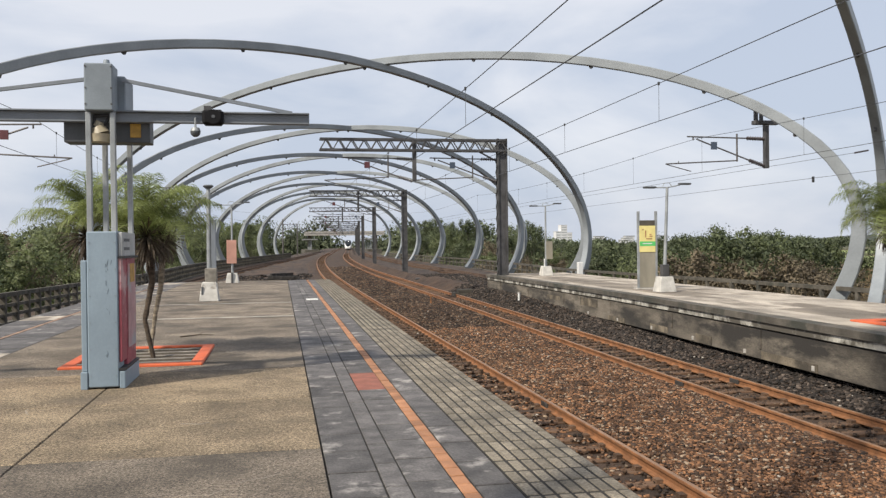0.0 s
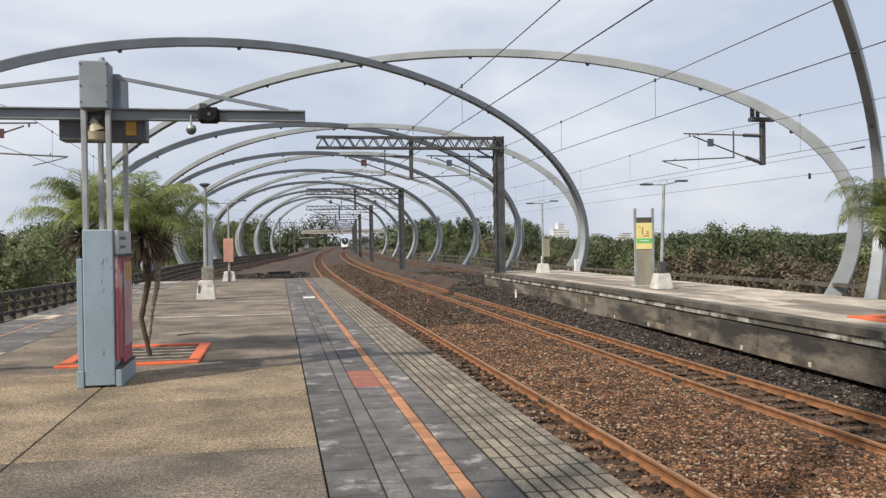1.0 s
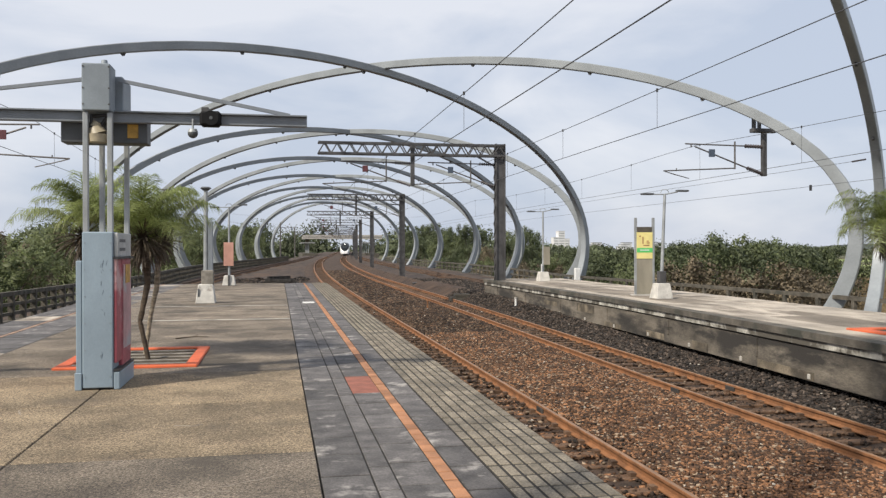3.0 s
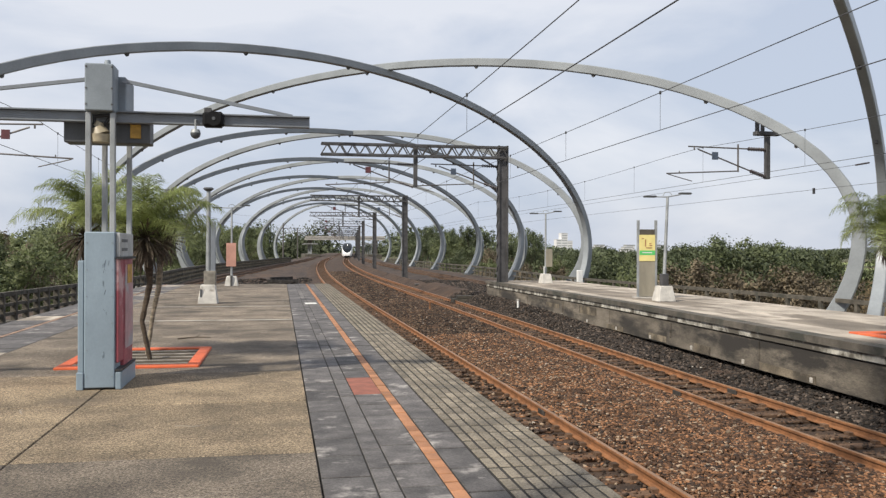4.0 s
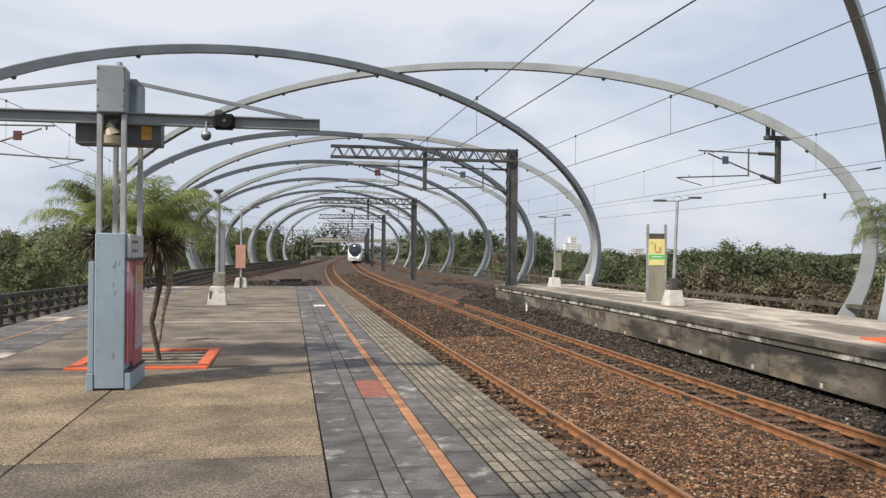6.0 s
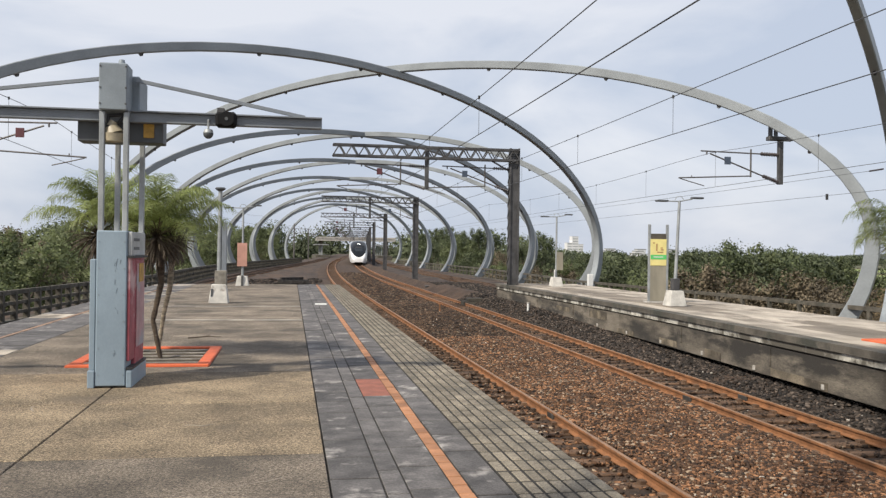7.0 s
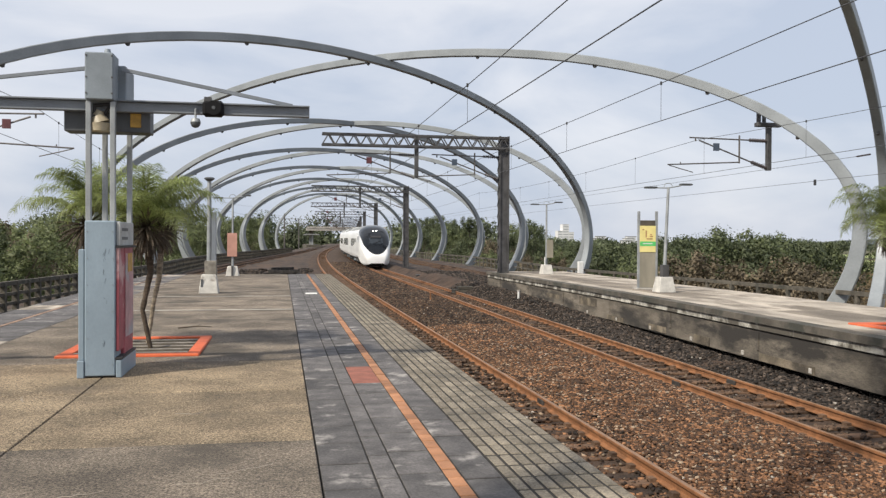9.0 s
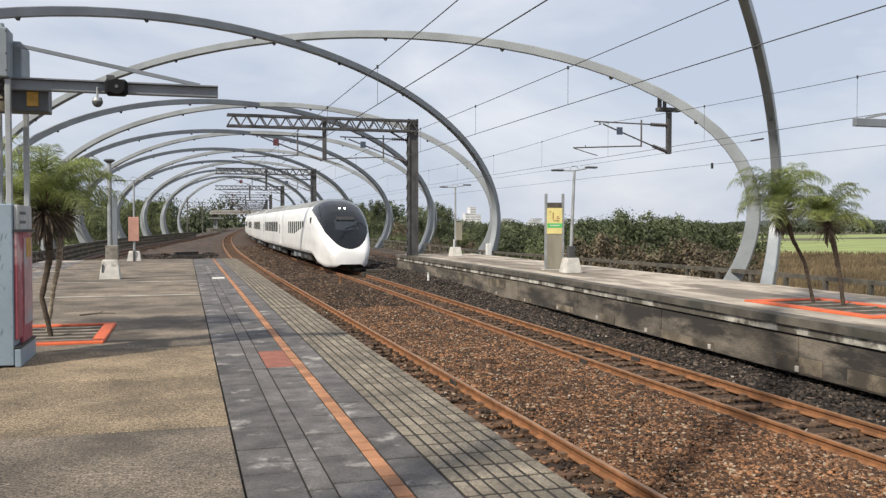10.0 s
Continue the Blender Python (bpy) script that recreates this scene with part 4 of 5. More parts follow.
# ---- fences on both edges of the viaduct ----
def fence(side, y0, y1, inset, rails, label):
    """Concrete posts and rails along the viaduct's edge."""
    t = thing("fence", label, "fence")
    fx = lambda y: node_x(side, y) - side * inset
    ys = frange(y0, y1, 2.0)
    for z0, z1, w in rails:
        bm = bmesh.new()
        sweep(bm, [(fx(y), y, z0) for y in ys], [(-w, 0), (w, 0), (w, z1 - z0), (-w, z1 - z0)])
        part("fence_rail", bm, M["fence"], t, smooth=False)
    me = mesh_of("fence_post", boxes((-0.11, -0.11, -1.45, 0.11, 0.11, -0.10), bevel=0.015) if side < 0 else boxes((-0.07, -0.08, -1.45, 0.065, 0.08, -0.21), bevel=0.012), M["fence"], smooth=False)
    for y in frange(y0, y1, 1.15 if side < 0 else 2.0):
        ob = new("fence_post", me)
        ob.parent = t
        ob.location = (fx(y), y, 0)
    part("kerb_beam", sweep(bmesh.new(), [(fx(y), y, -1.46) for y in ys], [(-0.2, 0), (0.2, 0), (0.2, 0.3), (-0.2, 0.3)]), M["fence"], t, smooth=False)
    return t


fence(-1, 6, 178, 2.2, [(-0.22, -0.06, 0.09), (-0.60, -0.48, 0.07), (-0.96, -0.84, 0.07)], "dark mildewed concrete post-and-rail fence")
fence(1, 6, 178, 0.35, [(-0.34, -0.19, 0.07), (-0.76, -0.66, 0.05)], "weathered concrete rail fence on the far edge")

# ---- platform furniture ----
def frustum(bm, x, y, z0, z1, w0, w1):
    vs = []
    for z, w in ((z0, w0), (z1, w1)):
        vs.append([bm.verts.new((x + a * w, y + b * w, z)) for a, b in ((-1, -1), (1, -1), (1, 1), (-1, 1))])
    for j in range(4):
        bm.faces.new((vs[0][j], vs[0][(j + 1) % 4], vs[1][(j + 1) % 4], vs[1][j]))
    bm.faces.new(vs[0][::-1])
    bm.faces.new(vs[1])
    bmesh.ops.bevel(bm, geom=list(bm.edges), offset=0.015, segments=1, affect="EDGES")
    return bm


def signal_post():
    """Blue-grey cabinet with four poles, a head box and a long cross beam."""
    t = thing("equipment_post", "blue-grey steel cabinet post with a long cross beam", "equipment post", (-1.97, 10.3, 0))
    # local x from the middle of the front face, y away from it
    part("cabinet_body", boxes((-0.165, 0.0, 0.02, 0.165, 0.34, 1.775), bevel=0.012), M["cab"], t, "blue-grey painted steel cabinet")
    part("side_column", boxes((-0.235, 0.02, 0.2, -0.172, 0.34, 1.45), bevel=0.008), M["cab"], t)
    part("column_foot", boxes((-0.245, -0.01, 0.0, -0.168, 0.36, 0.2), bevel=0.008), M["cab"], t)
    part("rear_body", boxes((-0.16, 0.345, 0.2, 0.205, 0.93, 1.48), bevel=0.01), M["cabred"], t, "faded red painted side with pale scuffs")
    part("meter_box", boxes((0.168, 0.03, 1.49, 0.215, 0.90, 1.765), (-0.16, 0.345, 1.49, 0.168, 0.90, 1.765), bevel=0.008), M["meter"], t, "pale grey metal box")
    part("red_side_panel", boxes((0.168, 0.02, 0.30, 0.20, 0.34, 1.485), bevel=0.005), M["cabred"], t, "faded red side panel")
    part("side_door", boxes((0.207, 0.38, 0.42, 0.214, 0.90, 1.40), bevel=0.002), M["cabpale"], t, "scuffed pale pink door")
    part("notice", boxes((0.215, 0.50, 1.18, 0.219, 0.80, 1.40)), M["amber"], t, "torn faded notice", smooth=False)
    part("plinth", boxes((0.17, 0.0, 0.0, 0.235, 0.97, 0.20), (-0.17, 0.345, 0.0, 0.17, 0.97, 0.20), bevel=0.01), M["cab"], t)
    for z in (0.22, 1.48):
        part("cover_strip", boxes((0.166, 0.0, z - 0.012, 0.24, 0.95, z + 0.012)), M["dark"], t, smooth=False)
    for i in range(6):
        for x in (-0.135, 0.135):
            part("bolt", rods(((x, -0.005, 0.15 + 0.3 * i), (x, 0.01, 0.15 + 0.3 * i), 0.008)), M["greypaint"], t)
    rng = random.Random(4)
    for cx, cz, k in ((0.06, 1.36, 6), (0.05, 1.12, 2), (0.07, 0.85, 2), (0.06, 0.36, 3)):
        for _ in range(k):
            x, z = cx + rng.uniform(-0.035, 0.035), cz + rng.uniform(-0.06, 0.06)
            part("paint_scratch", bar(bmesh.new(), (x, 0.0, z), (x + rng.uniform(-0.018, 0.018), 0.0, z + rng.uniform(0.02, 0.06)), rng.uniform(0.004, 0.008), 0.003), M["chip"], t, smooth=False)
    for x, z, w in ((0.195, 1.66, 0.004), (0.195, 1.56, 0.004)):
        part("label_bar", boxes((0.214, 0.12, z, 0.2165, 0.50, z + 0.035)), M["darkgrey"], t, "small grey lettering bar", smooth=False)
    for x, y in ((-0.13, 0.045), (0.13, 0.045), (-0.11, 0.86), (0.175, 0.86)):
        part("pole", boxes((x - 0.03, y - 0.03, 1.70, x + 0.03, y + 0.03, 3.12), bevel=0.008), M["galv"], t, "galvanised square pole")
    part("head_box", boxes((-0.16, -0.03, 3.13, 0.145, 0.30, 3.66), bevel=0.012), M["greypaint"], t, "grey sheet-metal head box")
    part("head_box_rear", boxes((-0.10, 0.31, 3.16, 0.225, 0.86, 3.58), bevel=0.012), M["greypaint"], t)
    part("cap_knob", rods(((0.06, 0.1, 3.64), (0.06, 0.1, 3.72), 0.05, 0.03), sides=12), M["greypaint"], t)
    for x in (-0.145, 0.13):
        for z in (3.2, 3.38, 3.62):
            part("rivet", rods(((x, -0.036, z), (x, -0.02, z), 0.011)), M["mast"], t)
    part("cross_beam", boxes((-7.0, 0.22, 3.035, 2.33, 0.32, 3.15), bevel=0.006), M["beamgrey"], t, "long grey steel cross beam")
    part("beam_flange", boxes((-7.0, 0.17, 3.15, 2.33, 0.36, 3.165)), M["beamgrey"], t, smooth=False)
    for s, far in ((1, 2.13), (-1, -2.6)):
        part("stay_rod", bar(bmesh.new(), (s * 0.2, 0.24, 3.52), (far, 0.26, 3.17), 0.045, 0.04), M["beamgrey"], t, "slanting steel stay", smooth=False)
    b = part("transformer_box", boxes((-0.46, 0.33, 2.81, 0.49, 0.62, 3.10), bevel=0.01), M["darkgrey"], t, "dark grey metal box")
    part("amber_panel", boxes((0.27, 0.315, 2.87, 0.39, 0.332, 3.03), bevel=0.003), M["amber"], b, "rusty amber plate")
    part("bushing", rods(((-0.02, 0.12, 2.79), (-0.02, 0.12, 2.88), 0.11, 0.12), ((-0.02, 0.12, 2.88), (-0.05, 0.12, 2.96), 0.11, 0.075), ((-0.05, 0.12, 2.96), (-0.02, 0.12, 3.02), 0.06, 0.05), sides=14), M["cream"], t, "cream ceramic cable bushing")
    part("cable_loop", rods(((-0.08, 0.1, 3.1), (-0.08, 0.1, 2.95), 0.02), ((-0.08, 0.1, 3.08), (0.1, 0.1, 3.1), 0.02), ((0.1, 0.1, 3.1), (0.02, 0.12, 2.98), 0.02)), M["dark"], t, "black looped cable")
    return t


signal_post()

spk = thing("loudspeaker", "black horn loudspeaker fixed to the grey cross beam", "loudspeaker", (-0.77, 10.4, 3.09))
part("housing", boxes((-0.10, -0.02, -0.09, 0.14, 0.14, 0.09), bevel=0.03), M["jet"], spk)
part("horn", rods(((0.03, -0.06, 0.0), (0.03, -0.02, 0.0), 0.085, 0.06), sides=16), M["jet"], spk)
part("throat", rods(((0.03, -0.066, 0.0), (0.03, -0.058, 0.0), 0.02), sides=12), M["darkgrey"], spk)
part("bracket", boxes((-0.08, 0.0, 0.08, 0.0, 0.12, 0.13)), M["mast"], spk, smooth=False)

dome = thing("dome_camera", "small pale dome surveillance camera under the beam", "camera", (-0.95, 10.45, 2.98))
part("stem", rods(((0, 0, -0.02), (0, 0, 0.10), 0.012), ((0.0, 0.0, 0.10), (0.0, 0.12, 0.1), 0.012)), M["galv"], dome)
bm = bmesh.new()
bmesh.ops.create_uvsphere(bm, u_segments=16, v_segments=10, radius=0.058)
bmesh.ops.translate(bm, vec=(0, 0, -0.06), verts=bm.verts)
part("globe", bm, M["darkgrey"], dome)
part("collar", rods(((0, 0, -0.05), (0, 0, -0.01), 0.06, 0.045), sides=16), M["galv"], dome)

# the same kind of beam on the far platform
ob = thing("cross_beam_post", "grey steel cross beam on a post of the far platform", "equipment post", (14.0, 15.3, 0))
part("post", boxes((3.2, 0, 0, 3.45, 0.3, 3.5), bevel=0.01), M["greypaint"], ob)
part("beam", boxes((-0.20, 0.1, 3.66, 3.5, 0.22, 3.83), bevel=0.008), M["beamgrey"], ob)
part("stay_rod", bar(bmesh.new(), (0.1, 0.15, 3.84), (3.2, 0.15, 4.5), 0.05, 0.05), M["galv"], ob, smooth=False)
part("upper_post", boxes((3.2, 0.02, 3.5, 3.42, 0.28, 4.9), bevel=0.01), M["greypaint"], ob)


def platform_lamp(x, y, h, heads, pole_r, base_h, label, pole_mat="galv", lean=0.0):
    t = thing("platform_lamp", label, "street lamp", (x, y, 0), group="lamps on the platforms")
    part("concrete_base", frustum(bmesh.new(), 0, 0, 0, base_h, 0.28, 0.2), M["paleconc"], t, "pale square concrete base")
    part("pole", rods(((0, 0, base_h - 0.02), (lean, 0, h), pole_r, pole_r * 0.75), sides=12), M[pole_mat], t)
    if heads == "twin":
        for s in (-1, 1):
            part("arm", rods(((lean, 0, h - 0.02), (lean + s * 0.42, 0, h + 0.02 + s * 0.04), 0.02)), M["galv"], t)
            part("lamp_head", boxes((lean + s * 0.58 - 0.19, -0.1, h + 0.01 + s * 0.055, lean + s * 0.58 + 0.19, 0.1, h + 0.07 + s * 0.055), bevel=0.02), M["darkgrey"], t, "flat dark lamp head")
        part("hoop", rods(((lean - 0.15, 0, h + 0.02), (lean - 0.09, 0, h + 0.12), 0.012), ((lean - 0.09, 0, h + 0.12), (lean + 0.06, 0, h + 0.13), 0.012), ((lean + 0.06, 0, h + 0.13), (lean + 0.14, 0, h + 0.04), 0.012)), M["galv"], t)
    else:
        part("lamp_head", rods(((lean, 0, h), (lean, 0, h + 0.07), 0.07, 0.16), ((lean, 0, h + 0.07), (lean, 0, h + 0.11), 0.16, 0.12), sides=16), M["darkgrey"], t, "dark round lamp head")
    return t


a = platform_lamp(-2.03, 26.0, 3.25, "round", 0.075, 0.55, "pale grey lamp post on a square concrete base")
part("conduit", boxes((0.07, -0.09, 0.52, 0.20, 0.06, 2.35), bevel=0.01), M["beamgrey"], a, "brown-grey cable duct")
part("joint_box", boxes((-0.12, -0.12, 0.52, 0.22, 0.12, 0.95), bevel=0.015), M["slatgrey"], a, "brown-grey joint box")
part("notch", boxes((-0.21, -0.26, 0.2, -0.16, -0.2, 0.42)), M["darkgrey"], a, smooth=False)
b = platform_lamp(-2.03, 38.2, 3.35, "twin", 0.05, 0.42, "slim lamp post carrying a faded pink board")
part("pink_board", boxes((-0.22, -0.10, 0.83, 0.19, -0.06, 1.83), bevel=0.008), M["pink"], b, "faded pink sign board")
part("base_slot", boxes((-0.04, -0.3, 0.0, 0.04, -0.15, 0.45)), M["mast"], b, smooth=False)
c = platform_lamp(11.68, 25.2, 3.25, "twin", 0.055, 0.48, "slim twin-headed lamp post leaning over a concrete base", lean=0.12)
part("fuse_box", boxes((-0.1, -0.1, 0.45, 0.12, 0.1, 0.85), bevel=0.01), M["mast"], c)
d = platform_lamp(12.3, 39.4, 3.3, "twin", 0.05, 0.45, "slim twin-headed lamp post with a rusty notice board")
part("notice_board", boxes((0.0, -0.12, 0.78, 0.30, -0.08, 1.62), bevel=0.006), M["tan"], d, "rusty see-through notice board")
part("drain_pipe", rods(((-0.1, -0.1, 0.4), (-0.1, -0.1, 0.8), 0.03)), M["palewhite"], d)

# station notice: two posts, a dark cap, a yellow panel with a green band, a grey-brown board
s = thing("platform_sign", "tall sign with yellow panel, green band and steel posts", "sign", (11.55, 26.8, 0), turn=-6)
for x in (-0.03, 0.56):
    part("post", boxes((x - 0.035, -0.03, 0, x + 0.045, 0.05, 2.56), bevel=0.008), M["galv"], s)
part("cap_panel", boxes((0.01, -0.02, 2.08, 0.52, 0.05, 2.26), bevel=0.004), M["darktan"], s, "dark brown cap strip")
y_panel = part("yellow_panel", boxes((0.0, -0.045, 1.22, 0.53, 0.05, 2.08), bevel=0.004), M["yellow"], s, "yellow sign panel")
part("green_band", boxes((0.004, -0.049, 1.42, 0.526, -0.04, 1.57)), M["green"], y_panel, "green band", smooth=False)
cu = bpy.data.curves.new("numeral", "FONT")
cu.body, cu.size, cu.extrude = "1", 0.34, 0.002
tmp = new("numeral_curve", cu)
bpy.context.view_layer.update()
me = bpy.data.meshes.new_from_object(tmp.evaluated_get(bpy.context.evaluated_depsgraph_get()))
bpy.data.objects.remove(tmp)
me.materials.clear()
me.materials.append(M["orange"])
ob = new("numeral", me)
ob.parent = y_panel
ob.matrix_basis = pose(0.12, -0.05, 1.70, 90, 0, 0)
for i, (x, z, w) in enumerate(((0.33, 1.72, 0.10), (0.33, 1.78, 0.07), (0.08, 1.94, 0.06), (0.22, 1.64, 0.2), (0.1, 1.485, 0.32))):
    part("lettering_bar", boxes((x, -0.052, z, x + w, -0.046, z + 0.03)), M["orange"] if i < 4 else M["palewhite"], y_panel, smooth=False)
part("lower_board", boxes((0.0, -0.03, 0.06, 0.53, 0.05, 1.22), bevel=0.004), M["tan"], s, "grey-brown lower board")
part("foot_pad", boxes((-0.15, -0.2, 0, 0.7, 0.25, 0.05), bevel=0.01), M["concrete"], s)

bollard = thing("marker_post", "short white marker post at the platform end", "marker", (17.6, 49.6, -1.2))
part("post", boxes((-0.15, -0.15, 0, 0.15, 0.15, 1.55), bevel=0.02), M["palewhite"], bollard)

# cable junction boxes between the tracks past the platform end
q = thing("lineside_peg", "small rusty steel peg in the ballast", "marker", (6.6, 38.4, ballast_z(6.6, 38.4) - 0.05))
part("stake", boxes((-0.03, -0.03, 0, 0.03, 0.03, 0.40), bevel=0.006), M["rust"], q)
part("cap", boxes((-0.045, -0.045, 0.40, 0.045, 0.045, 0.43), bevel=0.006), M["rust"], q)
q = thing("marker_pipe", "short white pipe stub beside the platform wall", "marker", (9.8, 35.2, ballast_z(9.8, 35.2) - 0.05))
part("pipe", rods(((0, 0, 0), (0, 0, 0.42), 0.05), sides=12), M["palewhite"], q)
part("collar", rods(((0, 0, 0.40), (0, 0, 0.45), 0.062), sides=12), M["concrete"], q)
q = thing("twig", "dry forked twig lying on the platform slab", "twig", (-1.48, 15.9, 0.012), 20)
part("stem", rods(((-0.28, 0, 0), (0.05, 0.03, 0.012), 0.011, 0.009), ((0.05, 0.03, 0.012), (0.3, -0.02, 0.0), 0.009, 0.005)), M["bark"], q)
part("side_shoot", rods(((0.05, 0.03, 0.012), (0.17, 0.22, 0.03), 0.008, 0.004)), M["bark"], q)
q = thing("concrete_step", "low weathered concrete block at the platform end", "step", (9.3, 44.3, RAIL_Z - 0.2))
part("lower_block", boxes((-0.5, -0.4, 0, 0.5, 0.4, 0.28), bevel=0.03), M["fence"], q)
part("upper_block", boxes((-0.3, -0.4, 0.28, 0.5, 0.2, 0.44), bevel=0.02), M["fence"], q)
q = thing("sleeper_pile", "pile of old dark timber sleepers beside the track", "timber pile", (0.2, 70.0, RAIL_Z - 0.2))
rp = random.Random(3)
for i in range(9):
    mm = pose(rp.uniform(-0.5, 0.5), rp.uniform(-1, 1), 0.1 + 0.2 * (i // 4), 0, rp.uniform(-4, 4), rp.uniform(-35, 35))
    part("timber", box(bmesh.new(), -1.0, -0.12, -0.1, 1.0, 0.12, 0.1, m=mm), M["under"], q, smooth=False)
q = thing("trackside_box", "dark steel point motor box beside the rails", "trackside box", (10.1, 62.0, RAIL_Z - 0.2))
part("casing", boxes((-0.5, -0.4, 0, 0.5, 0.4, 0.3), bevel=0.03), M["under"], q)
part("lid", boxes((-0.52, -0.42, 0.3, 0.52, 0.42, 0.34), bevel=0.01), M["mast"], q)


# ---- palms ----
def palm_fronds(n, length, seed, droop=1.0, rise=(0.08, 1.5), width=0.0085, leaf=0.30):
    """Arrays of leaflets on arching stalks from the origin."""
    rng = random.Random(seed)
    V, F = [], []

    def quad(a, b, c, d):
        k = len(V)
        V.extend((a, b, c, d))
        F.append((k, k + 1, k + 2, k + 3))
    for i in range(n):
        az = 2 * math.pi * (i * 0.382 + rng.uniform(-0.06, 0.06))
        el = rise[0] + (rise[1] - rise[0]) * rng.random()
        L = length * rng.uniform(0.8, 1.3)
        d = Vector((math.cos(az), math.sin(az), 0))
        p = Vector((0, 0, 0))
        ang = el
        steps = 17
        pts = []
        for k in range(steps + 1):
            pts.append(p.copy())
            p = p + (d * math.cos(ang) + Vector((0, 0, 1)) * math.sin(ang)) * (L / steps)
            ang -= droop * (0.02 + 0.165 * k / steps) * (1.15 if el > 0.8 else 1.0)
        side = d.cross(Vector((0, 0, 1)))
        for k in range(steps):
            a, b = pts[k], pts[k + 1]
            w = 0.011 * (1 - 0.7 * k / steps)
            quad(a - side * w, a + side * w, b + side * w, b - side * w)
            if k < 2:
                continue
            up = (b - a).normalized()
            f = math.sin(math.pi * (0.12 + 0.86 * k / steps)) ** 0.6
            for s in (-1, 1):
                for m in (0.0, 0.25, 0.5, 0.75):
                    o = a + (b - a) * m
                    ll = leaf * f * rng.uniform(0.8, 1.15)
                    out = (side * s * rng.uniform(0.75, 1.0) + up * rng.uniform(0.45, 0.75) + Vector((0, 0, rng.uniform(-0.15, 0.35)))).normalized()
                    mid = o + out * ll * 0.55
                    tip = o + out * ll + Vector((0, 0, -ll * rng.uniform(0.2, 0.7)))
                    wv = up * width * 0.5
                    quad(o - wv, o + wv, mid + wv, mid - wv)
                    quad(mid - wv, mid + wv, tip + wv * 0.15, tip - wv * 0.15)
    return V, F


def palm(x, y, z, stem, length, n, seed, label, droop=1.0, dead=26, r=0.052, bark="bark"):
    """A short palm: leaning trunk, skirt of dry fronds, arching crown. stem: points of the trunk."""
    t = thing("palm_tree", label, "palm tree", (x, y, z), group="palms in planters")
    bm = bmesh.new()
    pts = [Vector(p) for p in stem]
    fine = []
    for i in range(len(pts) - 1):
        for k in range(6):
            fine.append(pts[i].lerp(pts[i + 1], k / 6))
    fine.append(pts[-1])
    rings = []
    rng = random.Random(seed)
    for i, p in enumerate(fine):
        rr = r * (0.62 + 0.5 * (i / len(fine)) ** 2) * (1 + (0.14 if i % 2 else -0.05)) * rng.uniform(0.95, 1.05)
        rings.append([bm.verts.new(p + Vector((math.cos(a) * rr, math.sin(a) * rr, 0))) for a in [j * math.pi / 5 for j in range(10)]])
    for q, w in zip(rings, rings[1:]):
        for j in range(10):
            bm.faces.new((q[j], q[(j + 1) % 10], w[(j + 1) % 10], w[j]))
    bm.faces.new(rings[-1])
    bmesh.ops.recalc_face_normals(bm, faces=bm.faces)
    part("trunk", bm, M[bark], t, "ringed fibrous trunk")
    V, F = palm_fronds(int(n * 0.72), length * 1.0, seed, droop * 0.92, (0.2, 1.56))
    c = from_arrays("crown", V, F, M["frond"], t)
    c.location = pts[-1] + Vector((0, 0, 0.02))
    c["label"] = "arching feathery green fronds"
    V, F = palm_fronds(dead * 10, length * 0.44, seed + 50, 0.3, (-1.3, 0.8), 0.008, 0.02)
    c = from_arrays("dry_skirt", V, F, M["deadfrond"], t)
    c.location = pts[-1] - Vector((0, 0, 0.10))
    c["label"] = "drooping dry brown fronds"
    return t


def tree_pit(x0, y0, x1, y1, label, k=0.17):
    """Flat orange kerb round a pit with a slatted grate."""
    t = thing("tree_pit", label, "planter", ((x0 + x1) / 2, (y0 + y1) / 2, 0))
    w, l = (x1 - x0) / 2, (y1 - y0) / 2
    for a in ((-w, -l, w, -l + k), (-w, l - k, w, l), (-w, -l + k + 0.003, -w + k, l - k - 0.003), (w - k, -l + k + 0.003, w, l - k - 0.003)):
        part("kerb", boxes((a[0], a[1], -0.03, a[2], a[3], 0.035), bevel=0.012), M["planter"], t, "orange-painted kerb")
    part("soil", boxes((-w + k, -l + k, -0.03, w - k, l - k, 0.008)), M["soil"], t, "dark bare soil", smooth=False)
    for i in range(5):
        y = -l + k + 0.12 + i * (2 * l - 2 * k - 0.2) / 4.6
        part("grate_slat", boxes((-w + k, y, 0.008, w - k, y + 0.07, 0.026), bevel=0.004), M["slatgrey"], t)
    return t


tree_pit(-2.88, 12.05, -1.05, 14.3, "orange-kerbed tree pit with slats in the platform")
palm(-1.79, 12.9, 0.0, [(0, 0, 0), (-0.12, 0.05, 0.55), (-0.02, 0.1, 1.1), (-0.08, 0.12, 1.84)], 1.05, 44, 3, "short feathery palm with brown dry skirt in tree pit")
palm(-1.92, 13.5, 0.0, [(0.0, 0, 0), (0.08, 0.0, 0.6), (0.16, 0.02, 1.0), (0.20, 0.1, 1.80)], 0.80, 26, 9, "slim feathery palm leaning in a tree pit", dead=14, r=0.047, bark="palebark")
palm(-2.75, 13.4, 0.0, [(0, 0, 0), (0.02, 0.05, 0.7), (-0.05, 0.1, 1.2), (-0.02, 0.1, 1.86)], 0.98, 42, 17, "short feathery palm with drooping fronds in tree pit", dead=18)
tree_pit(10.75, 11.6, 12.6, 15.0, "orange-kerbed tree pit with slats on far platform", 0.26)
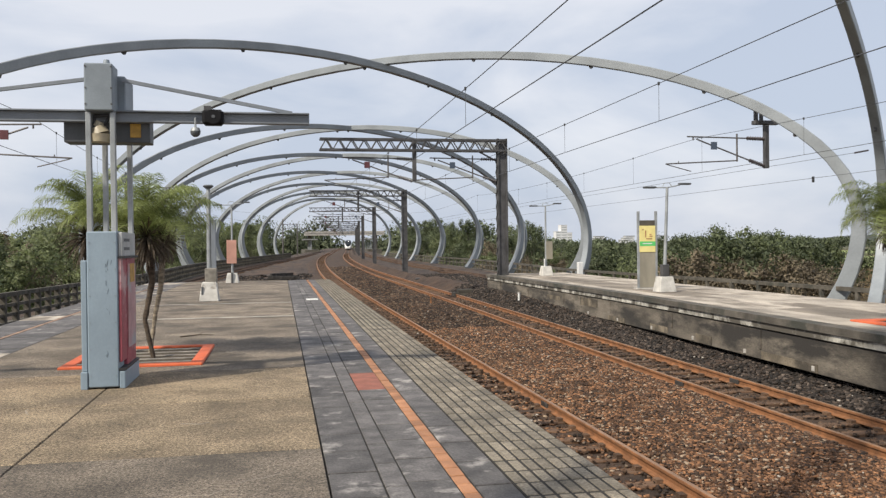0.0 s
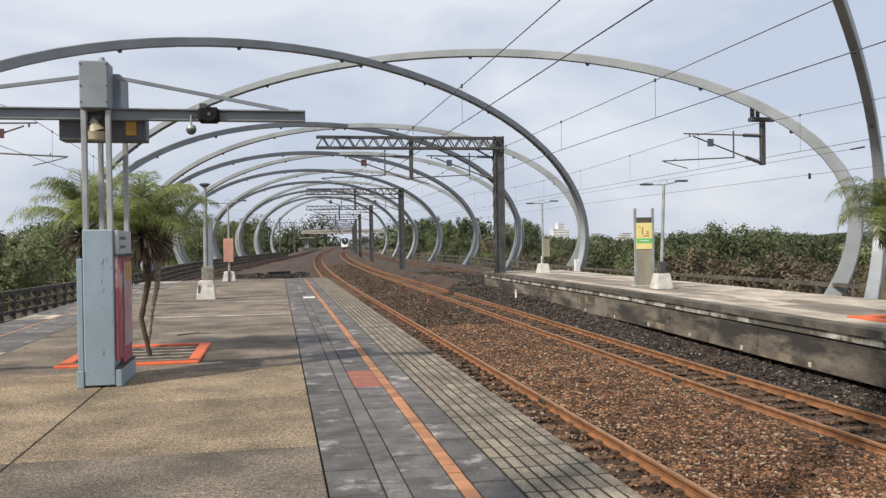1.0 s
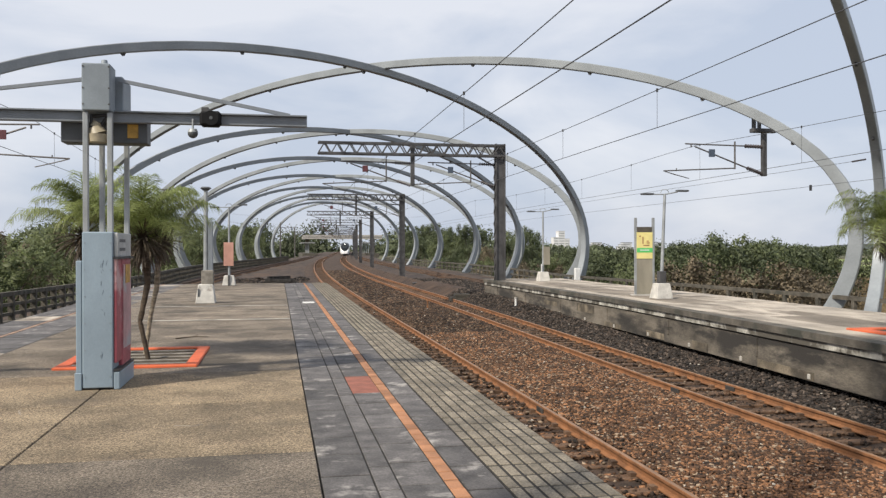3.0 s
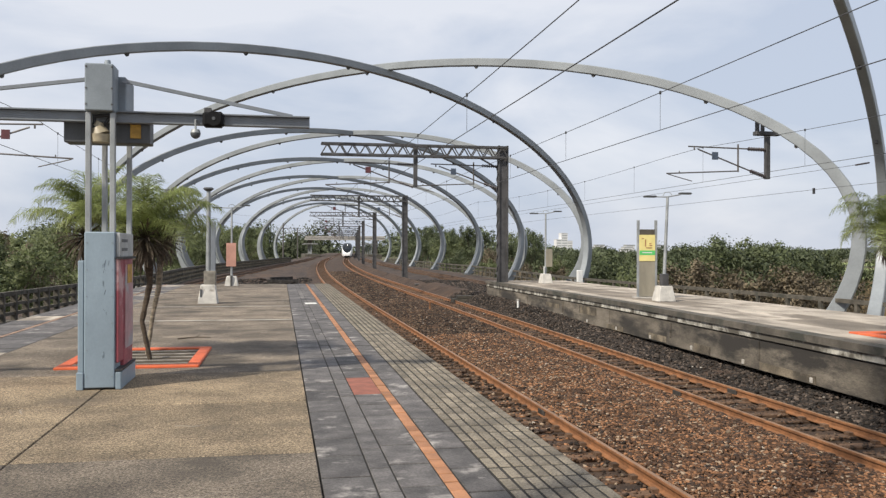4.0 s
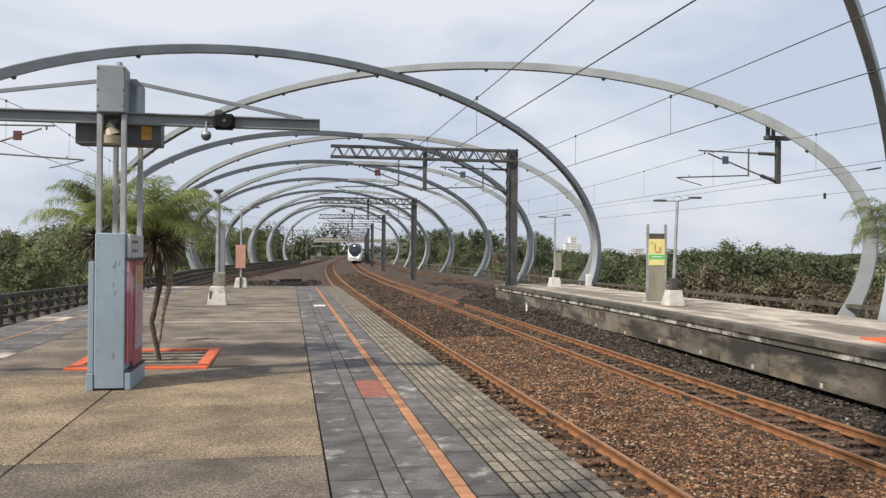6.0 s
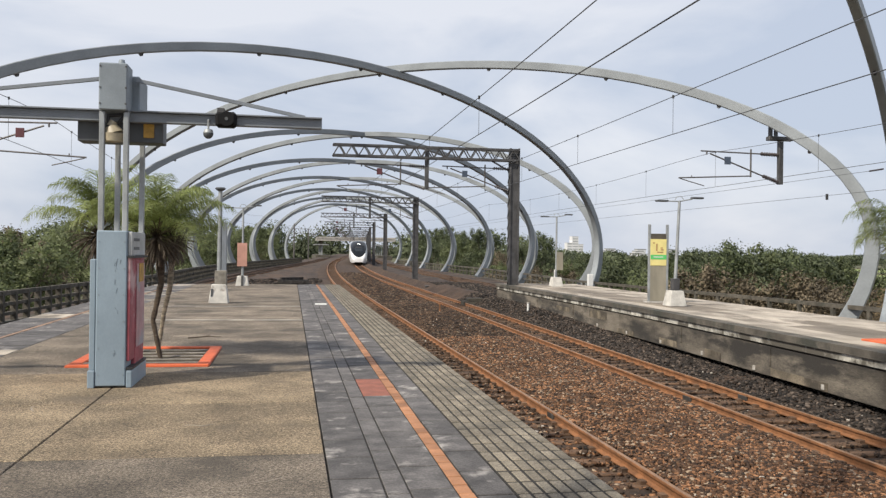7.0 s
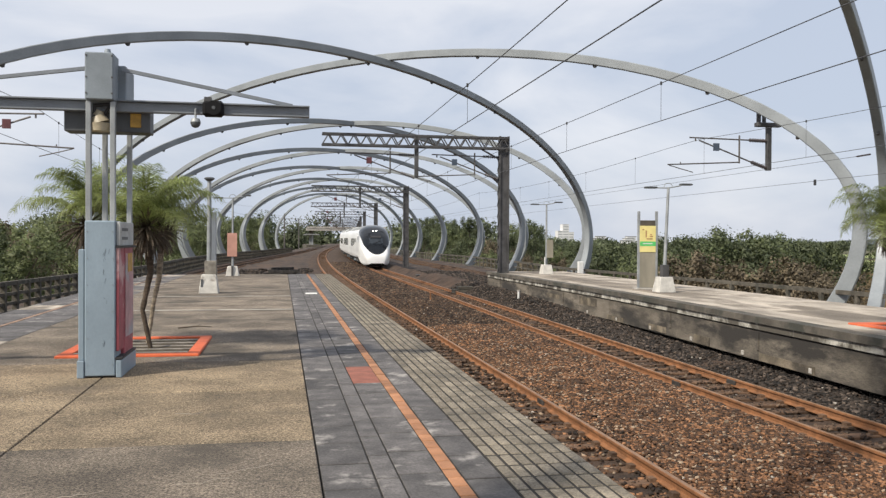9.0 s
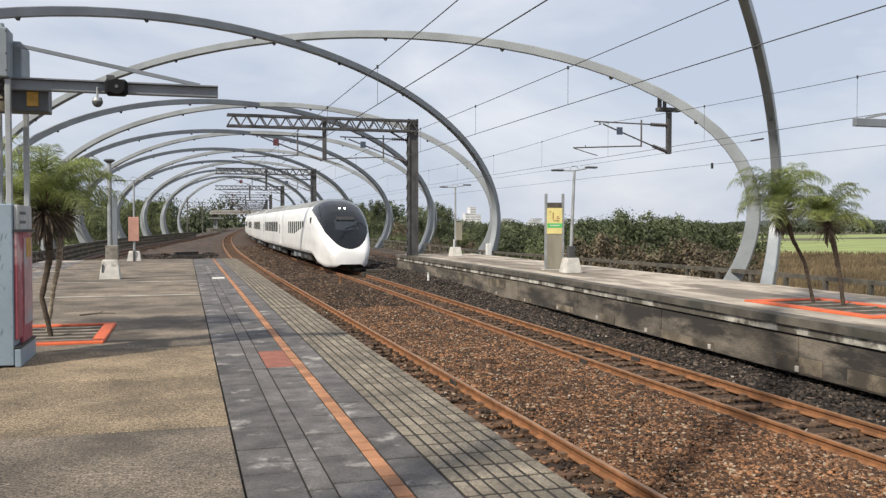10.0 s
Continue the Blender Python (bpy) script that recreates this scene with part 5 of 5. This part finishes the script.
palm(11.85, 14.3, 0.0, [(0, 0, 0), (-0.22, 0.0, 0.8), (-0.50, 0.0, 1.25), (-0.70, 0.1, 1.93)], 1.05, 48, 23, "tall leaning palm with windblown fronds in tree pit", dead=16, droop=1.3)
palm(11.95, 13.6, 0.0, [(0, 0, 0), (-0.12, 0, 0.7), (-0.25, 0, 1.2), (-0.30, 0.1, 1.60)], 0.80, 40, 31, "smaller palm with drooping fronds in tree pit", dead=8, r=0.06)

# ---- trees and distance ----
def leaf_cloud(lobes, n, size, seed):
    """Leaf clumps near the surface of several lobes: arrays of bent quads."""
    rng = np.random.default_rng(seed)
    lob = np.array(lobes)
    wt = (lob[:, 3] * lob[:, 5]) ** 0.8
    which = rng.choice(len(lobes), n, p=wt / wt.sum())
    lob = lob[which]
    d = rng.normal(size=(n, 3))
    d /= np.linalg.norm(d, axis=1)[:, None]
    rad = rng.random(n) ** 0.45
    c = lob[:, :3] + d * lob[:, 3:6] * rad[:, None] * rng.uniform(0.85, 1.06, (n, 1))
    a = rng.normal(size=(n, 3))
    a /= np.linalg.norm(a, axis=1)[:, None]
    b = np.cross(a, rng.normal(size=(n, 3)))
    b /= np.linalg.norm(b, axis=1)[:, None]
    s = (size * rng.uniform(0.5, 1.3, n) * np.where(rad < 0.72, 2.0, 1.0))[:, None]
    # leaves of a clump turn their faces outwards and up
    nv = d * 0.8 + np.array((0, 0, 0.35)) + rng.normal(size=(n, 3)) * 0.28
    nv /= np.linalg.norm(nv, axis=1)[:, None]
    flip = np.sum(np.cross(a, b) * nv, axis=1)[:, None] < 0
    b = np.where(flip, -b, b)
    v = np.stack([c - a * s, c - b * s * 0.55, c + a * s, c + b * s * 0.55], 1)
    return v.reshape(-1, 3), np.arange(n * 4).reshape(n, 4), np.repeat(nv, 4, axis=0)


def tree(name, h, spread, leaf, seed, label, category, n=9000, size=0.066):
    rng = random.Random(seed)
    t = thing(name, label, category, group="trees beside the viaduct")
    bm = bmesh.new()
    rod(bm, (0, 0, -0.3), (0.1, 0, h * 0.45), 0.028 * h, 0.016 * h, sides=8)
    lobes = []
    for i in range(9):
        az, r = i * 2.4 + rng.uniform(-0.4, 0.4), spread * rng.uniform(0.25, 0.75)
        z = h * rng.uniform(0.42, 0.86)
        q = (math.cos(az) * r, math.sin(az) * r, z)
        rod(bm, (0.05, 0, h * rng.uniform(0.2, 0.42)), q, 0.010 * h, 0.003 * h, sides=6)
        k = spread * rng.uniform(0.30, 0.52)
        lobes.append((*q, k, k, k * rng.uniform(0.6, 0.9)))
    lobes.append((0, 0, h * 0.86, spread * 0.4, spread * 0.4, h * 0.14))
    lobes.append((0, 0, h * 0.35, spread * 0.8, spread * 0.8, h * 0.25))
    for i in range(16):
        az, r = rng.uniform(0, 6.28), spread * rng.uniform(0.1, 0.8)
        z = h * rng.uniform(0.72, 0.99)
        lobes.append((math.cos(az) * r, math.sin(az) * r, z - 0.12 * r * h / spread, spread * 0.14, spread * 0.14, h * rng.uniform(0.05, 0.10)))
    part("trunk", bm, M["trunk"], t)
    V, F, NV = leaf_cloud(lobes, n, size, seed)
    from_arrays("crown", V, F, M[leaf], t, normals=NV)
    return t


KINDS = [
    tree("broadleaf_tree", 9.0, 3.6, "leaf_a", 1, "dense dark green broadleaf tree below the viaduct", "tree"),
    tree("broadleaf_tree", 8.2, 3.3, "leaf_b", 2, "lighter green broadleaf tree below the viaduct", "tree"),
    tree("bare_shrub_tree", 7.6, 3.2, "leaf_c", 3, "brownish half-dry tree below the viaduct", "tree", n=6500),
    tree("broadleaf_tree", 9.4, 3.0, "leaf_a", 4, "tall dark green tree with uneven crown", "tree"),
    tree("broadleaf_tree", 8.6, 3.8, "leaf_b", 5, "wide green tree with ragged crown", "tree", n=8800),
]
used = set()


def plant(k, x, y, top):
    """Set a tree so that its top is at the height given."""
    base = KINDS[k]
    gz = ground_z(x, y)
    nominal = (9.0, 8.2, 7.6, 9.4, 8.6)[k]
    sc = max(0.5, (top - gz) / nominal)
    m = pose(x, y, gz, 0, 0, rng_t.uniform(0, 360))
    if k in used:
        ob = copy_thing(base, m)
    else:
        ob = base
        ob.matrix_basis = m
        used.add(k)
    ob.scale = (sc * rng_t.uniform(0.9, 1.25), sc * rng_t.uniform(0.9, 1.25), sc)


rng_t = random.Random(12)
for i in range(46):
    y = 46 + (i % 23) * 4.9 + rng_t.uniform(-2, 2)
    x = 30 + 12 * (i // 23) + rng_t.uniform(-4, 9) + bend(y)
    if x / y > 0.68:
        continue
    plant(rng_t.choice((0, 1, 1, 2, 2, 2, 3, 4)), x, y, 0.95 + rng_t.uniform(-2.2, 1.8) - 0.008 * (y - 50))
for i in range(16):
    y = 38 + i * 4.6 + rng_t.uniform(-2, 2)
    x = 22 + rng_t.uniform(-1, 4) + bend(y)
    if x / y < 0.66:
        plant(2 if i % 4 else 1, x, y, rng_t.uniform(-2.2, -0.5))
for i in range(30):
    y = 24 + (i % 19) * 7.0 + rng_t.uniform(-2, 2)
    x = -18.5 - 9 * (i // 19) + rng_t.uniform(-3, 3) + 0.06 * max(0, y - 60)
    plant(rng_t.choice((1, 1, 1, 2, 4, 4)), x, y, 1.4 + 0.022 * y * rng_t.uniform(0.5, 1.2))
for i in range(26):
    y = 125 + (i % 13) * 16 + rng_t.uniform(-4, 4)
    x = (30 + bend(y) + rng_t.uniform(-3, 12)) if i < 13 else (-19 + bend(y) * 0.9 + rng_t.uniform(-14, 4))
    plant(rng_t.choice((0, 3, 0, 1) if i < 13 else (1, 4, 1)), x, y, (1.6 + 0.026 * y if i < 13 else 1.6 + 0.024 * y) * rng_t.uniform(0.6, 1.2))

# the clump that closes the wood towards the field
for k in range(20):
    y = 50 + 5.5 * (k % 3) + rng_t.uniform(-1.5, 1.5)
    front = k % 3 == 0
    plant(2 if front else rng_t.choice((0, 0, 1, 3, 4)), y * (0.44 + 0.0132 * k), y, rng_t.uniform(-0.6, 1.2) if front else rng_t.uniform(1.0, 2.5))


def far_woods(name, pts, n, size, mat, label, seed):
    rng = random.Random(seed)
    lobes = []
    for x, y, z, w, h in pts:
        if y < 470 and abs(x - bend(y) - 6) < 24:
            continue
        for _ in range(3):
            lobes.append((x + rng.uniform(-w, w), y + rng.uniform(-6, 6), z + h * rng.uniform(0.25, 0.6), w * 0.7, 8.0, h * rng.uniform(0.3, 0.5)))
    V, F, NV = leaf_cloud(lobes, n, size, seed)
    return tagged(from_arrays(name, V, F, mat, normals=NV), label, "woods", kind="stuff")


rng_f = random.Random(5)
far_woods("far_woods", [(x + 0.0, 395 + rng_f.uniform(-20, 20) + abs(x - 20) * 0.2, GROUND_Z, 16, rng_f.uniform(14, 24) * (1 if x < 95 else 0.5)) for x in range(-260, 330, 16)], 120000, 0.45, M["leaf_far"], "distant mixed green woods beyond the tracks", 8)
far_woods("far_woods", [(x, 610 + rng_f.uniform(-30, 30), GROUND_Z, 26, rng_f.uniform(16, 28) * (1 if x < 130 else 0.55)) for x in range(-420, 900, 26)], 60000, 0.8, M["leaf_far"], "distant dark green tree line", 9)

# open field and dry reeds to the east
tagged(grid_sheet("rice_field", frange(150, 760, 14), frange(130, 520, 14), lambda a, b: ground_z(a, b) + 0.6 if a / b > 0.62 else ground_z(a, b) - 0.4, M["field"]), "bright green rice field beyond the dry reeds", "field", kind="structure")
rngr = np.random.default_rng(6)
n = 64000
ang = rngr.uniform(0.56, 0.98, n)
dd = 42 + 190 * rngr.random(n) ** 1.1
xx, yy = dd * np.sin(ang), dd * np.cos(ang)
hh = rngr.uniform(0.8, 1.9, n)
an = rngr.uniform(0, 6.28, n)
gz = np.array([ground_z(a, b) for a, b in zip(xx, yy)])
wd = 0.014 + 0.0006 * dd
dx, dy = np.cos(an) * wd, np.sin(an) * wd
lx, ly = rngr.normal(0, 0.4, n), rngr.normal(0, 0.4, n)
V = np.stack([np.stack([xx - dx, yy - dy, gz], 1), np.stack([xx + dx, yy + dy, gz], 1), np.stack([xx + lx + dx * 0.5, yy + ly + dy * 0.5, gz + hh], 1), np.stack([xx + lx - dx * 0.5, yy + ly - dy * 0.5, gz + hh], 1)], 1)
tagged(from_arrays("dry_reeds", V.reshape(-1, 3), np.arange(4 * n).reshape(n, 4), M["reeds"]), "tall dry ochre reeds below the viaduct", "reeds", kind="stuff")


def hill(name, x0, x1, y, h, seed, label):
    xs = frange(x0, x1, (x1 - x0) / 60)
    ys = frange(y, y + 500, 50)
    z = lambda a, b: GROUND_Z - 2 + h * math.sin(math.pi * min(1, max(0, (a - x0) / (x1 - x0)))) ** 0.6 * math.sin(math.pi * min(1, (b - y) / 500)) * (0.75 + 0.5 * noise.noise((a * 0.004 + seed, b * 0.004, 0)) + 0.12 * noise.noise((a * 0.03, b * 0.03, seed)))
    return tagged(grid_sheet(name, xs, ys, z, M["hill"]), label, "hill", kind="structure")


hill("hill_1", -1600, -150, 900, 60, 1, "low wooded hills on the horizon")
hill("hill_2", 500, 2600, 900, 25, 2, "low dark wooded ridge beyond the field")

# far white building block
bld = thing("apartment_block", "small white apartment block on the horizon", "building", (435, 1300, GROUND_Z))
for i, (x0, x1, h) in enumerate(((-12, -4, 24), (-4, 6, 34), (6, 14, 22))):
    w = part("wall", boxes((x0, 0, 0, x1, 14, h)), M["farwall"], bld, smooth=False)
    for k in range(int(h // 4)):
        part("window_row", boxes((x0 + 0.8, -0.05, 2 + 4 * k, x1 - 0.8, 0.3, 3.4 + 4 * k)), M["galv"], w, smooth=False)
    part("roof", boxes((x0 - 0.3, -0.3, h, x1 + 0.3, 14.3, h + 0.6)), M["farwall"], bld, smooth=False)
for i in range(9):
    q = thing("far_house", "pale low house among far trees", "house", (440 + i * 16, 1180 + 30 * (i % 3), GROUND_Z), group="houses on the horizon")
    part("wall", boxes((-7, 0, 0, 7, 10, 9 + 3 * (i % 3))), M["farwall"], q, smooth=False)
    part("roof", boxes((-7.4, -0.4, 9 + 3 * (i % 3), 7.4, 10.4, 10.2 + 3 * (i % 3)), bevel=0.2), M["roofgrey"], q, smooth=False)

# road bridge over the line, far off
yb = 352.0
br = thing("road_bridge", "weathered concrete road bridge over the tracks", "bridge", (bend(yb) + 6, yb, 0))
part("deck", boxes((-15, 0, 5.2, 17, 9, 6.1)), M["concrete"], br, smooth=False)
part("parapet", boxes((-15, -0.2, 6.1, 17, 0.1, 6.8)), M["concrete"], br, smooth=False)
for x in (-13, 13.5):
    part("pier", boxes((x - 0.8, 2, GROUND_Z, x + 0.8, 7, 5.2)), M["fence"], br, smooth=False)

# far halt: low canopy and posts beside the line
for s, x in ((-1, -4.5), (1, 15.5)):
    q = thing("station_canopy", "small grey canopy on posts beside the distant track", "canopy", (x + bend(300), 292, RAIL_Z))
    part("roof", boxes((-2.2, 0, 4.2, 2.2, 34, 4.5)), M["roofgrey"], q, smooth=False)
    for k in range(6):
        part("post", boxes((-0.15, 1 + 6.4 * k, 0, 0.15, 1.3 + 6.4 * k, 4.2)), M["galv"], q, smooth=False)
    part("platform_slab", boxes((-2.4, -10, -0.6, 2.4, 40, 0.9)), M["fence"], q, smooth=False)

# ---- platform paving, piece by piece ----
TOP = 0.0
XW = 0.30                                        # edge between slabs and tiles
# broad concrete slabs
slab_cols = [(-4.05, -1.95), (-1.95, XW)]
joints = [-14, -11.6, -9.2, -6.8, -4.4, -2.0, 0.4, 2.6, 4.75, 6.88, 9.25, 11.5, 14.1, 16.5, 18.9, 21.3, 23.7, 26.1, 28.5, 30.9, 33.3, 35.7, 38.0, P1_END]
cache = {}


def piece(name, w, l, h, bevel, mat):
    key = (name, round(w, 3), round(l, 3), mat)
    if key not in cache:
        cache[key] = piece_mesh(name, w, l, h, bevel, M[mat])
    return cache[key]


G = 0.014
for x0, x1 in slab_cols + [(-4.05, XW)]:
    for a, b in zip(joints, joints[1:]):
        if (b > 11.6) != (x1 - x0 > 3):
            continue
        # slabs starting between y 6.5 and 9.3 are sandy, all others darker and greyer
        lay("concrete_slab", piece("concrete_slab", x1 - x0 - G, b - a - G, 0.035, 0.006, "slab" if 6.5 < a < 9.3 else "slab_grey"), x0 + G / 2, a + G / 2, TOP + random.uniform(-0.002, 0.002), platform_near)
part("slab_bed", boxes((-4.045, -13.95, -0.034, XW - 0.004, P1_END - 0.01, -0.010)), M["joint"], platform_near, "dark dirty joint bed", smooth=False)
for yj, zj in ((19.9, 0.003), (24.6, 0.002)):
    part("mortar_line", boxes((-3.9, yj - 0.03, -0.01, XW - 0.02, yj + 0.03, zj + 0.001)), M["paleconc"], platform_near, "pale mortar line", smooth=False)
# hairline cracks filled with pale lime
rng_c = random.Random(8)
for cx, cy, ang, n in ((-0.62, 5.75, 0.5, 7), (-0.42, 5.95, 0.9, 9), (-1.3, 5.55, 0.3, 6), (-0.9, 8.1, 0.2, 5), (-2.4, 8.9, 2.2, 6)):
    bm = bmesh.new()
    x, y = cx, cy
    for _ in range(n):
        a = ang + rng_c.uniform(-0.8, 0.8)
        x2, y2 = x + 0.055 * math.cos(a), y + 0.055 * math.sin(a)
        bar(bm, (x, y, 0.0015), (x2, y2, 0.0015), rng_c.uniform(0.003, 0.007), 0.006)
        x, y = x2, y2
    part("lime_crack", bm, M["plat2"], platform_near, "pale lime-filled crack", smooth=False)
# tiles along the east edge, and their mirror along the west edge
TL = 0.625
tile_cols = [(XW, 0.655), (0.655, 0.815), (0.815, 1.125), (1.235, 1.50)]
west_cols = [(-4.845, -4.05), (-5.7, -4.955)]
rng_p = random.Random(77)
y = -13.9
count = 0
while y < P1_END - 0.3:
    for ci, (x0, x1) in enumerate(tile_cols):
        off = (0.0, 0.21, 0.31, 0.12)[ci]
        if ci == 2 and 9.4 < y + off < 10.62:
            continue
        lay("paving_tile", piece("paving_tile", x1 - x0 - 0.014, TL - 0.022, 0.034, 0.004, "tile"), x0 + 0.007, y + off, TOP + rng_p.uniform(-0.003, 0.003), platform_near)
    if y > -13.5:
        for x0, x1 in west_cols:
            lay("paving_tile", piece("paving_tile", x1 - x0 - 0.014, TL - 0.03, 0.034, 0.004, rng_p.choice(("tile", "tile", "tile", "tile", "plat2"))), x0 + 0.007, y, TOP + rng_p.uniform(-0.003, 0.003), platform_near)
    y += TL
part("tile_bed", boxes((XW + 0.004, -13.95, -0.034, 1.498, P1_END - 0.01, -0.008), (1.502, -13.95, -0.034, 2.195, P1_END - 0.01, -0.006)), M["joint"], platform_near, "dark sandy joint bed", smooth=False)
lay("red_tile", piece("red_tile", 0.300, 1.232, 0.034, 0.004, "redtile"), 0.820, 9.537, TOP + 0.001, platform_near)
# orange brick line
y = -13.9
while y < P1_END - 0.2:
    lay("orange_brick", piece("orange_brick", 0.100, 0.194, 0.034, 0.004, "orange"), 1.128, y, TOP + rng_p.uniform(-0.002, 0.003), platform_near)
    y += 0.2125
part("west_line", boxes((-4.94, -14.0, -0.03, -4.86, P1_END, 0.001)), M["paleorange"], platform_near, "faded orange brick safety line", smooth=False)
lay("white_tile", piece("white_tile", 0.34, 0.6, 0.034, 0.004, "whitetile"), 0.72, 25.4, TOP + 0.003, platform_near)
# ribbed edge: seven rows of small blocks
rows_x = [1.505 + i * 0.0995 for i in range(7)]
far_v, far_f = [], []
L0 = 0.30
y = -13.9
while y < P1_END:
    for x in rows_x:
        if 4.0 < y < 16.5:
            lay("edge_block", piece("edge_block", 0.078, L0 - 0.034, 0.034, 0.006, "tactile"), x + 0.011, y, TOP + rng_p.uniform(-0.002, 0.003), platform_near)
        else:
            k = len(far_v)
            a, b, c, d = x + 0.011, x + 0.089, y, y + L0 - 0.034
            far_v += [(a, c, -0.034), (b, c, -0.034), (b, d, -0.034), (a, d, -0.034), (a, c, 0.001), (b, c, 0.001), (b, d, 0.001), (a, d, 0.001)]
            far_f += [(k + 4, k + 5, k + 6, k + 7), (k, k + 1, k + 5, k + 4), (k + 1, k + 2, k + 6, k + 5), (k + 2, k + 3, k + 7, k + 6), (k + 3, k, k + 4, k + 7)]
    y += L0
tagged(from_arrays("edge_blocks_beyond", far_v, far_f, M["tactile_far"], platform_near), kind="stuff")

# slabs of the far platform
for i, y in enumerate(frange(-14, P2_END - 2.5, 2.53)):
    for x0, x1 in ((11.1, 12.6), (12.6, P2_E)):
        lay("concrete_slab", piece("far_slab", x1 - x0 - 0.01, 2.52, 0.3, 0.008, "plat2d" if x0 < 12 and rng_p.random() < 0.8 else "plat2"), x0, y, TOP + rng_p.uniform(-0.004, 0.002), platform_far)
part("edge_paving", strip(lambda q: p2_edge(q) + 0.364, lambda q: 11.096, -0.3, 0.0, P2_YS), M["plat2"], platform_far, smooth=False)

motions()
